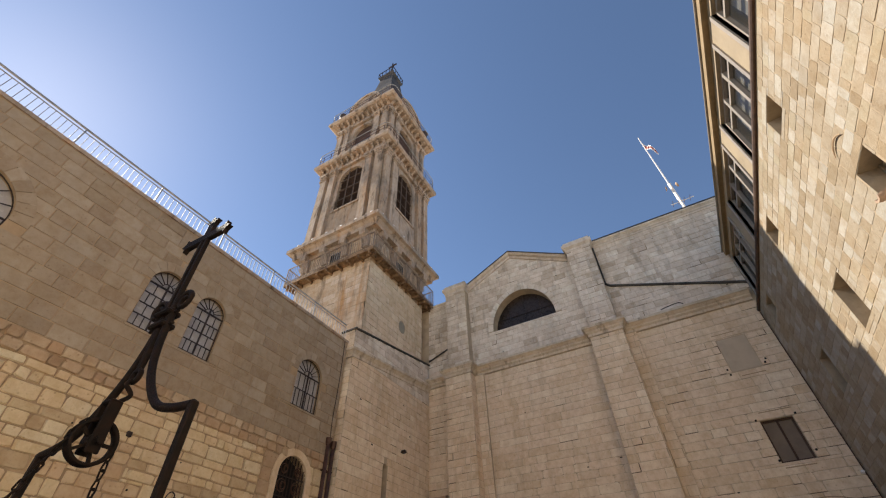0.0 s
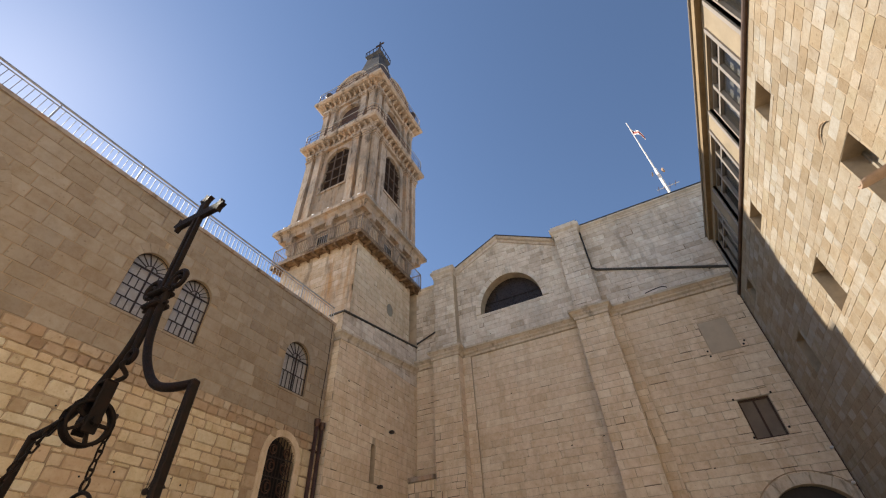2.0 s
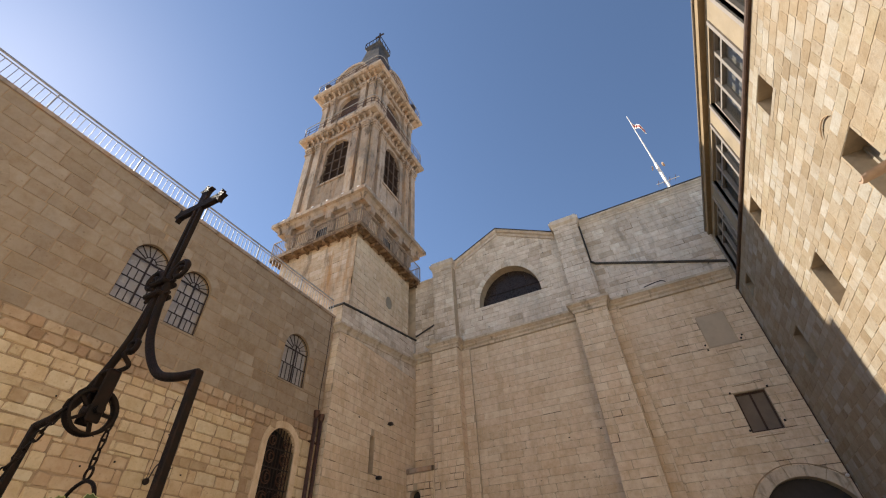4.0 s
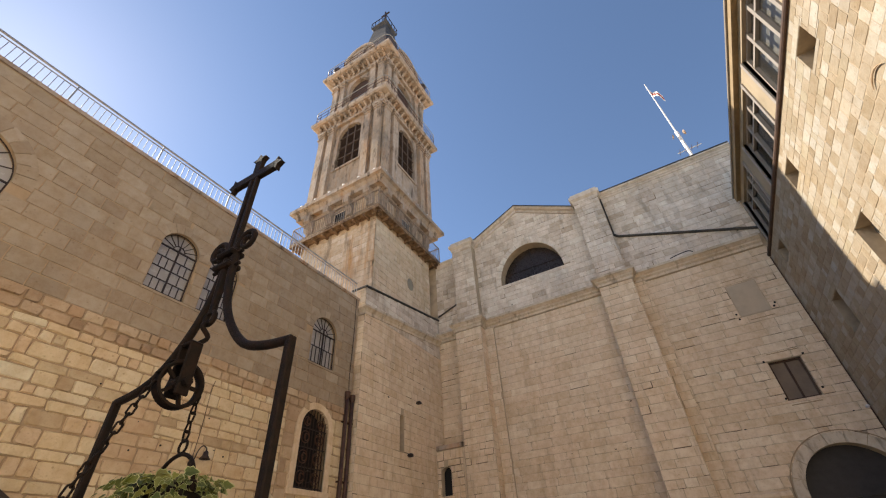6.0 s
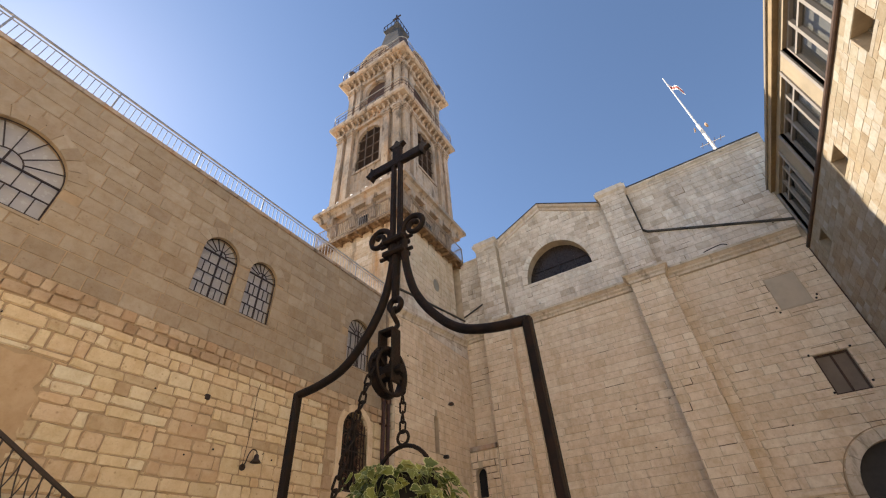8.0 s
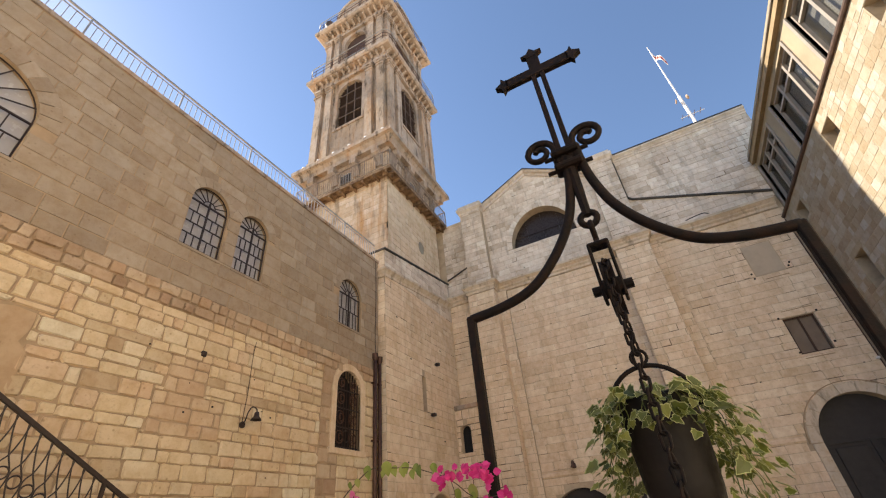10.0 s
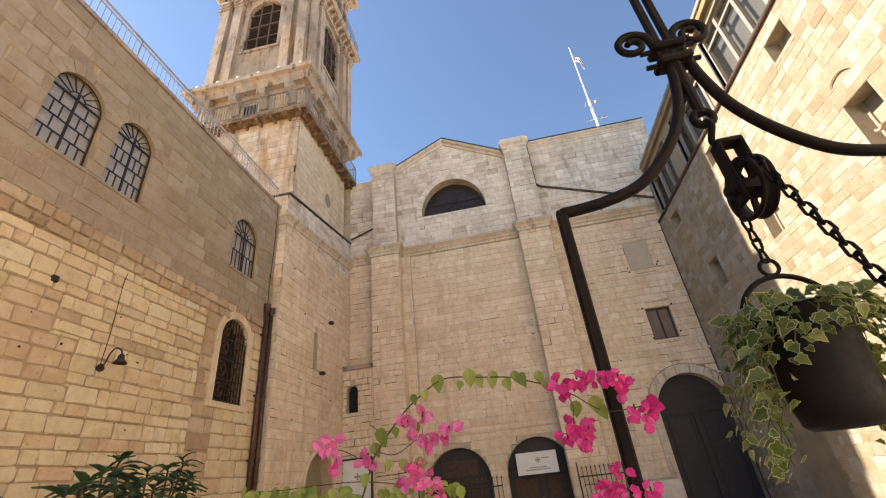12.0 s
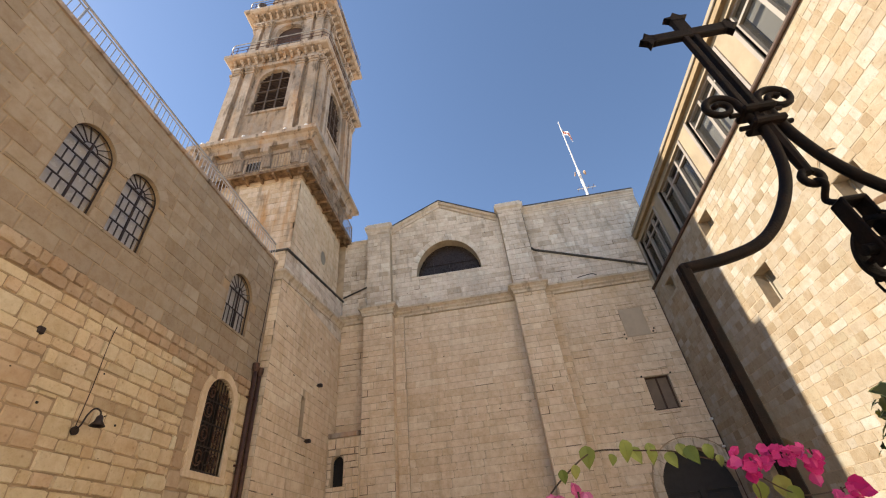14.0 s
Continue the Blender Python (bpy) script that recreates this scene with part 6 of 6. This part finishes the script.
IVY = flat_leaf(mirrored([(0.0, 0.0), (-0.08, 0.22), (0.06, 0.44), (0.28, 0.36), (0.46, 0.44), (0.6, 0.27), (0.82, 0.15), (1.0, 0.0)]), M_IVY, M_IVYRIM)
OVAL = flat_leaf(mirrored([(0.0, 0.0), (0.08, 0.2), (0.25, 0.36), (0.5, 0.35), (0.75, 0.2), (1.0, 0.0)]), M_BLEAF)
LANCE = flat_leaf(mirrored([(0.0, 0.0), (0.15, 0.1), (0.4, 0.19), (0.68, 0.16), (1.0, 0.0)]), M_SHRUB, None, 0.35, 0.45)
BRACT = flat_leaf(mirrored([(0.0, 0.0), (0.06, 0.2), (0.2, 0.34), (0.34, 0.45), (0.5, 0.41), (0.66, 0.36), (0.82, 0.2), (1.0, 0.0)]), M_BRACT, None, 0.5, -0.35, 0.07)
BRACT_PK = flat_leaf(mirrored([(0.0, 0.0), (0.06, 0.2), (0.2, 0.34), (0.34, 0.45), (0.5, 0.41), (0.66, 0.36), (0.82, 0.2), (1.0, 0.0)]), M_BRACT_PK, None, 0.5, -0.35, 0.07)


def put_leaf(name, me, mat, parent, at, direction, size, rnd, up=None):
    d = Vector(direction).normalized()
    u = Vector(up or (rnd.uniform(-0.5, 0.5), rnd.uniform(-0.5, 0.5), 1))
    y = u.cross(d)
    y = y.normalized() if y.length > 1e-4 else Vector((0, 1, 0))
    z = d.cross(y)
    m = Matrix((d, y, z)).transposed().to_4x4()
    m.translation = Vector(at)
    return part(name, me, mat, parent, "", m @ Matrix.Diagonal((size, size, size, 1)))


def ivy():
    """Variegated ivy that spills over the bucket's rim."""
    rnd = random.Random(5)
    ob = thing("ivy_plant", "variegated green and cream ivy spilling from the hanging bucket", "plant")
    made, extra = 0, []
    for i in range(44):
        a = 2 * math.pi * i / 44 + rnd.uniform(-0.1, 0.1)
        out = Vector((math.cos(a), math.sin(a), 0))
        # longest trails hang on the south-west and east sides
        side = max(0.0, math.cos(a - math.pi * 0.97)) + 1.1 * max(0.0, math.cos(a + 0.1))
        front = max(0.0, -math.sin(a))
        length = (0.02 + rnd.uniform(0.06, 0.28) * (0.15 + side)) * (1 - 0.75 * front ** 2)
        c = Vector((PB.x, PB.y, 1.80))
        pts = [c + out * 0.05, c + out * 0.085 + Vector((0, 0, 0.02)), c + out * (0.118 + rnd.uniform(0, 0.03)) + Vector((0, 0, 0.0))]
        q = pts[-1].copy()
        while length > 0:
            q = q + Vector((rnd.uniform(-0.02, 0.02), rnd.uniform(-0.02, 0.02), -0.045)) + out * rnd.uniform(0.0, 0.014)
            pts.append(q.copy())
            length -= 0.045
        part("stem", tube(bmesh.new(), smooth_path(pts, 3), 0.0013, 4), M_IVY, ob)
        for k, p in enumerate(pts):
            if k and made < 298 and rnd.random() < (1.0 if k < 4 else 0.85):
                made += 1
                d = out * rnd.uniform(0.3, 1.0) + Vector((rnd.uniform(-0.8, 0.8), rnd.uniform(-0.8, 0.8), rnd.uniform(-0.9, 0.0 if k > 2 else 0.4)))
                put_leaf("leaf", IVY, M_IVY, ob, p + out * 0.012 + Vector((rnd.uniform(-0.02, 0.02), rnd.uniform(-0.02, 0.02), rnd.uniform(0, 0.02))), d, rnd.uniform(0.024, 0.05), rnd, tuple(out + Vector((0, 0, 0.5))))
            if k:
                for _ in range(2):
                    d = out * rnd.uniform(0.2, 1.0) + Vector((rnd.uniform(-1, 1), rnd.uniform(-1, 1), rnd.uniform(-1.0, 0.1)))
                    extra.append((p + out * rnd.uniform(0, 0.02) + Vector((rnd.uniform(-0.03, 0.03), rnd.uniform(-0.03, 0.03), rnd.uniform(-0.02, 0.02))), d.normalized(), rnd.uniform(0.017, 0.032), out))
    bm = bmesh.new()
    for at, d, size, out in extra:
        y = (out + Vector((0, 0, 0.6))).cross(d).normalized()
        m = Matrix((d, y, d.cross(y))).transposed().to_4x4()
        m.translation = at
        n0 = len(bm.verts)
        bm.from_mesh(IVY)
        bm.verts.ensure_lookup_table()
        for v in bm.verts[n0:]:
            v.co = m @ (v.co * size)
    fo = part("foliage", bm, M_IVY, ob)
    fo.data.materials.append(M_IVYRIM)
    tagged(fo, kind="stuff")


ivy()

BY = 0.745


def bougainvillea():
    """Arching branch with magenta bracts and heart-shaped leaves."""
    rnd = random.Random(9)
    ob = thing("bougainvillea", "arching bougainvillea branch with magenta bracts and green leaves", "plant")
    main = [(-3.05, 0.9, 0.0), (-3.06, 0.86, 0.8), (-3.03, 0.78, 1.4), (-2.983, BY, 1.569), (-2.964, BY, 1.608), (-2.933, BY, 1.647), (-2.896, BY, 1.686), (-2.860, BY, 1.714), (-2.812, BY, 1.744), (-2.773, BY, 1.751), (-2.705, BY, 1.742), (-2.639, BY, 1.733), (-2.577, BY, 1.712), (-2.535, BY, 1.696), (-2.496, BY, 1.671), (-2.466, BY, 1.646), (-2.433, BY, 1.632), (-2.379, BY, 1.633), (-2.347, BY, 1.640)]
    path = smooth_path(main, 4)
    part("stem", tube(bmesh.new(), path, [0.0023 - 0.0012 * i / (len(path) - 1) for i in range(len(path))], 6), M_STEM, ob, "thin woody stem", smooth=True)
    twigs = [[(-2.964, BY, 1.608), (-2.921, BY, 1.598), (-2.873, BY, 1.622), (-2.832, BY, 1.635)],
             [(-2.983, BY, 1.569), (-3.003, BY, 1.594), (-3.041, BY, 1.616), (-3.069, BY, 1.625)],
             [(-2.969, BY, 1.557), (-2.923, BY, 1.558), (-2.871, BY, 1.558), (-2.834, BY, 1.538)],
             [(-2.518, BY, 1.686), (-2.508, BY, 1.651), (-2.516, BY, 1.617), (-2.506, BY, 1.581)],
             [(-3.280, BY, 1.555), (-3.194, BY, 1.552), (-3.111, BY, 1.553), (-3.003, BY, 1.551), (-2.898, BY, 1.535), (-2.798, BY, 1.522)],
             [(-2.947, BY, 1.630), (-2.958, BY, 1.650), (-2.981, BY, 1.668)],
             [(-2.491, BY, 1.505), (-2.467, BY, 1.491), (-2.431, BY, 1.481)]]
    for t in twigs:
        part("twig", tube(bmesh.new(), smooth_path(t, 4), 0.0011, 5), M_STEM, ob)

    def flower(x, z, size):
        c = Vector((x, BY - 0.02 + rnd.uniform(-0.02, 0.02), z))
        fl = part("flower", tube(bmesh.new(), [c, c + Vector((0, 0, 0.012))], 0.002, 4), M_STEM, ob, "papery magenta flower")
        me, mat = (BRACT, M_BRACT) if x > -2.6 else (BRACT_PK, M_BRACT_PK)
        base = rnd.uniform(0, 6.28)
        for k in range(6):
            # three-bracted cups that nod outwards and down
            a = base + k * 2.1 + rnd.uniform(-0.3, 0.3)
            d = Vector((math.cos(a) * 0.8, rnd.uniform(-0.55, 0.35), math.sin(a) * 0.75 - 0.35))
            up = (rnd.uniform(-0.5, 0.5), -1.0 if k % 3 else 0.8, rnd.uniform(-0.4, 0.4))
            put_leaf("bract", me, mat, fl, c + Vector((rnd.uniform(-0.012, 0.012), rnd.uniform(-0.012, 0.012), rnd.uniform(-0.012, 0.012))), d, size * rnd.uniform(0.7, 1.05), rnd, up)
    for x, z in ((-2.533, 1.703), (-2.517, 1.689), (-2.489, 1.704), (-2.461, 1.704), (-2.439, 1.698), (-2.418, 1.707), (-2.404, 1.692), (-2.395, 1.679), (-2.516, 1.614), (-2.490, 1.600), (-2.535, 1.587), (-2.509, 1.571), (-2.390, 1.625), (-2.370, 1.605), (-2.351, 1.636), (-2.446, 1.523), (-2.494, 1.493), (-2.469, 1.485), (-2.444, 1.482), (-2.400, 1.474), (-2.887, 1.657), (-2.847, 1.668), (-2.790, 1.631), (-2.830, 1.615), (-2.856, 1.620), (-3.070, 1.634), (-3.055, 1.592), (-2.981, 1.596), (-2.871, 1.564), (-2.896, 1.538), (-2.834, 1.538), (-2.830, 1.514)):
        flower(x, z, rnd.uniform(0.021, 0.03) if x > -2.55 else rnd.uniform(0.023, 0.031))
    for x, z in ((-2.800, 1.755), (-2.758, 1.736), (-2.716, 1.743), (-2.678, 1.738), (-2.674, 1.748), (-2.647, 1.725), (-2.606, 1.729), (-2.566, 1.731), (-2.562, 1.707), (-2.498, 1.656), (-2.451, 1.663), (-2.455, 1.642), (-2.874, 1.715), (-2.843, 1.721), (-2.919, 1.649), (-2.864, 1.655), (-2.958, 1.650), (-2.935, 1.582), (-2.909, 1.581), (-2.989, 1.559), (-2.730, 1.756), (-2.632, 1.736), (-2.876, 1.581), (-2.975, 1.621)):
        put_leaf("leaf", OVAL, M_BLEAF, ob, (x + rnd.uniform(-0.008, 0.008), BY + rnd.uniform(-0.015, 0.015), z + 0.008), (rnd.uniform(-0.35, 0.35), rnd.uniform(-0.5, 0.2), -1), rnd.uniform(0.022, 0.046), rnd, (rnd.uniform(-0.6, 0.6), -1, 0.2))
    for i in range(60):
        f = rnd.random() ** 1.4
        at = (-3.280 + 0.507 * f, BY - 0.01 + rnd.uniform(-0.03, 0.03), 1.555 + -0.036 * f + rnd.uniform(-0.012, 0.012))
        put_leaf("leaf", OVAL, M_BLEAF, ob, at, (rnd.uniform(-0.6, 0.6), rnd.uniform(-0.6, 0.3), -1), rnd.uniform(0.02, 0.036), rnd, (rnd.uniform(-0.6, 0.6), -1, 0.3))
    for i in range(110):
        t = rnd.random() ** 1.6
        at = (-2.97 + 0.5 * t + rnd.uniform(-0.06, 0.06), BY + rnd.uniform(-0.06, 0.08), 1.56 - 0.12 * t - 0.5 * rnd.random() ** 1.3)
        put_leaf("leaf", OVAL, M_BLEAF, ob, at, (rnd.uniform(-1, 1), rnd.uniform(-1, 0.4), rnd.uniform(-0.9, 0.3)), rnd.uniform(0.02, 0.038), rnd, (rnd.uniform(-0.6, 0.6), -1, 0.3))


bougainvillea()


def shrub():
    """Evergreen shrub whose leafy tips show over the lower edge."""
    rnd = random.Random(21)
    ob = thing("evergreen_shrub", "dark green evergreen shrub with long narrow leaves", "shrub")
    made = 0
    tips = [(-5.15, 1.95, 1.72), (-5.25, 2.15, 1.78), (-5.4, 2.4, 1.86), (-5.5, 2.6, 1.93), (-5.55, 2.75, 1.82), (-5.62, 3.0, 1.88), (-5.7, 3.3, 1.9), (-5.78, 3.55, 1.99), (-5.85, 3.75, 1.84), (-5.45, 2.9, 1.75), (-5.6, 3.4, 1.78), (-5.35, 2.6, 1.74)]
    for tx, ty, tz in tips + [(x + rnd.uniform(-0.2, 0.2), y + rnd.uniform(-0.15, 0.15), z - rnd.uniform(0.12, 0.3)) for x, y, z in tips]:
        tipp = Vector((tx, ty, tz - 0.06))
        root = Vector((-5.6 + rnd.uniform(-0.1, 0.1), 3.0 + rnd.uniform(-0.1, 0.1), 0))
        pts = smooth_path([root, root.lerp(tipp, 0.5) + Vector((0, 0, 0.1)), tipp - Vector((0, 0, 0.12)), tipp], 5)
        part("stem", tube(bmesh.new(), pts, 0.007, 5), M_STEM, ob)
        for k in range(12):
            made += 1
            a = k * 2.4 + rnd.uniform(-0.3, 0.3)
            put_leaf("leaf", LANCE, M_SHRUB, ob, tipp - Vector((0, 0, 0.008 * k)), Vector((math.cos(a), math.sin(a), rnd.uniform(0.7, 1.2) if k < 3 else rnd.uniform(-0.15, 0.5))), rnd.uniform(0.11, 0.2), rnd, (rnd.uniform(-0.2, 0.2), rnd.uniform(-0.2, 0.2), 1))


shrub()
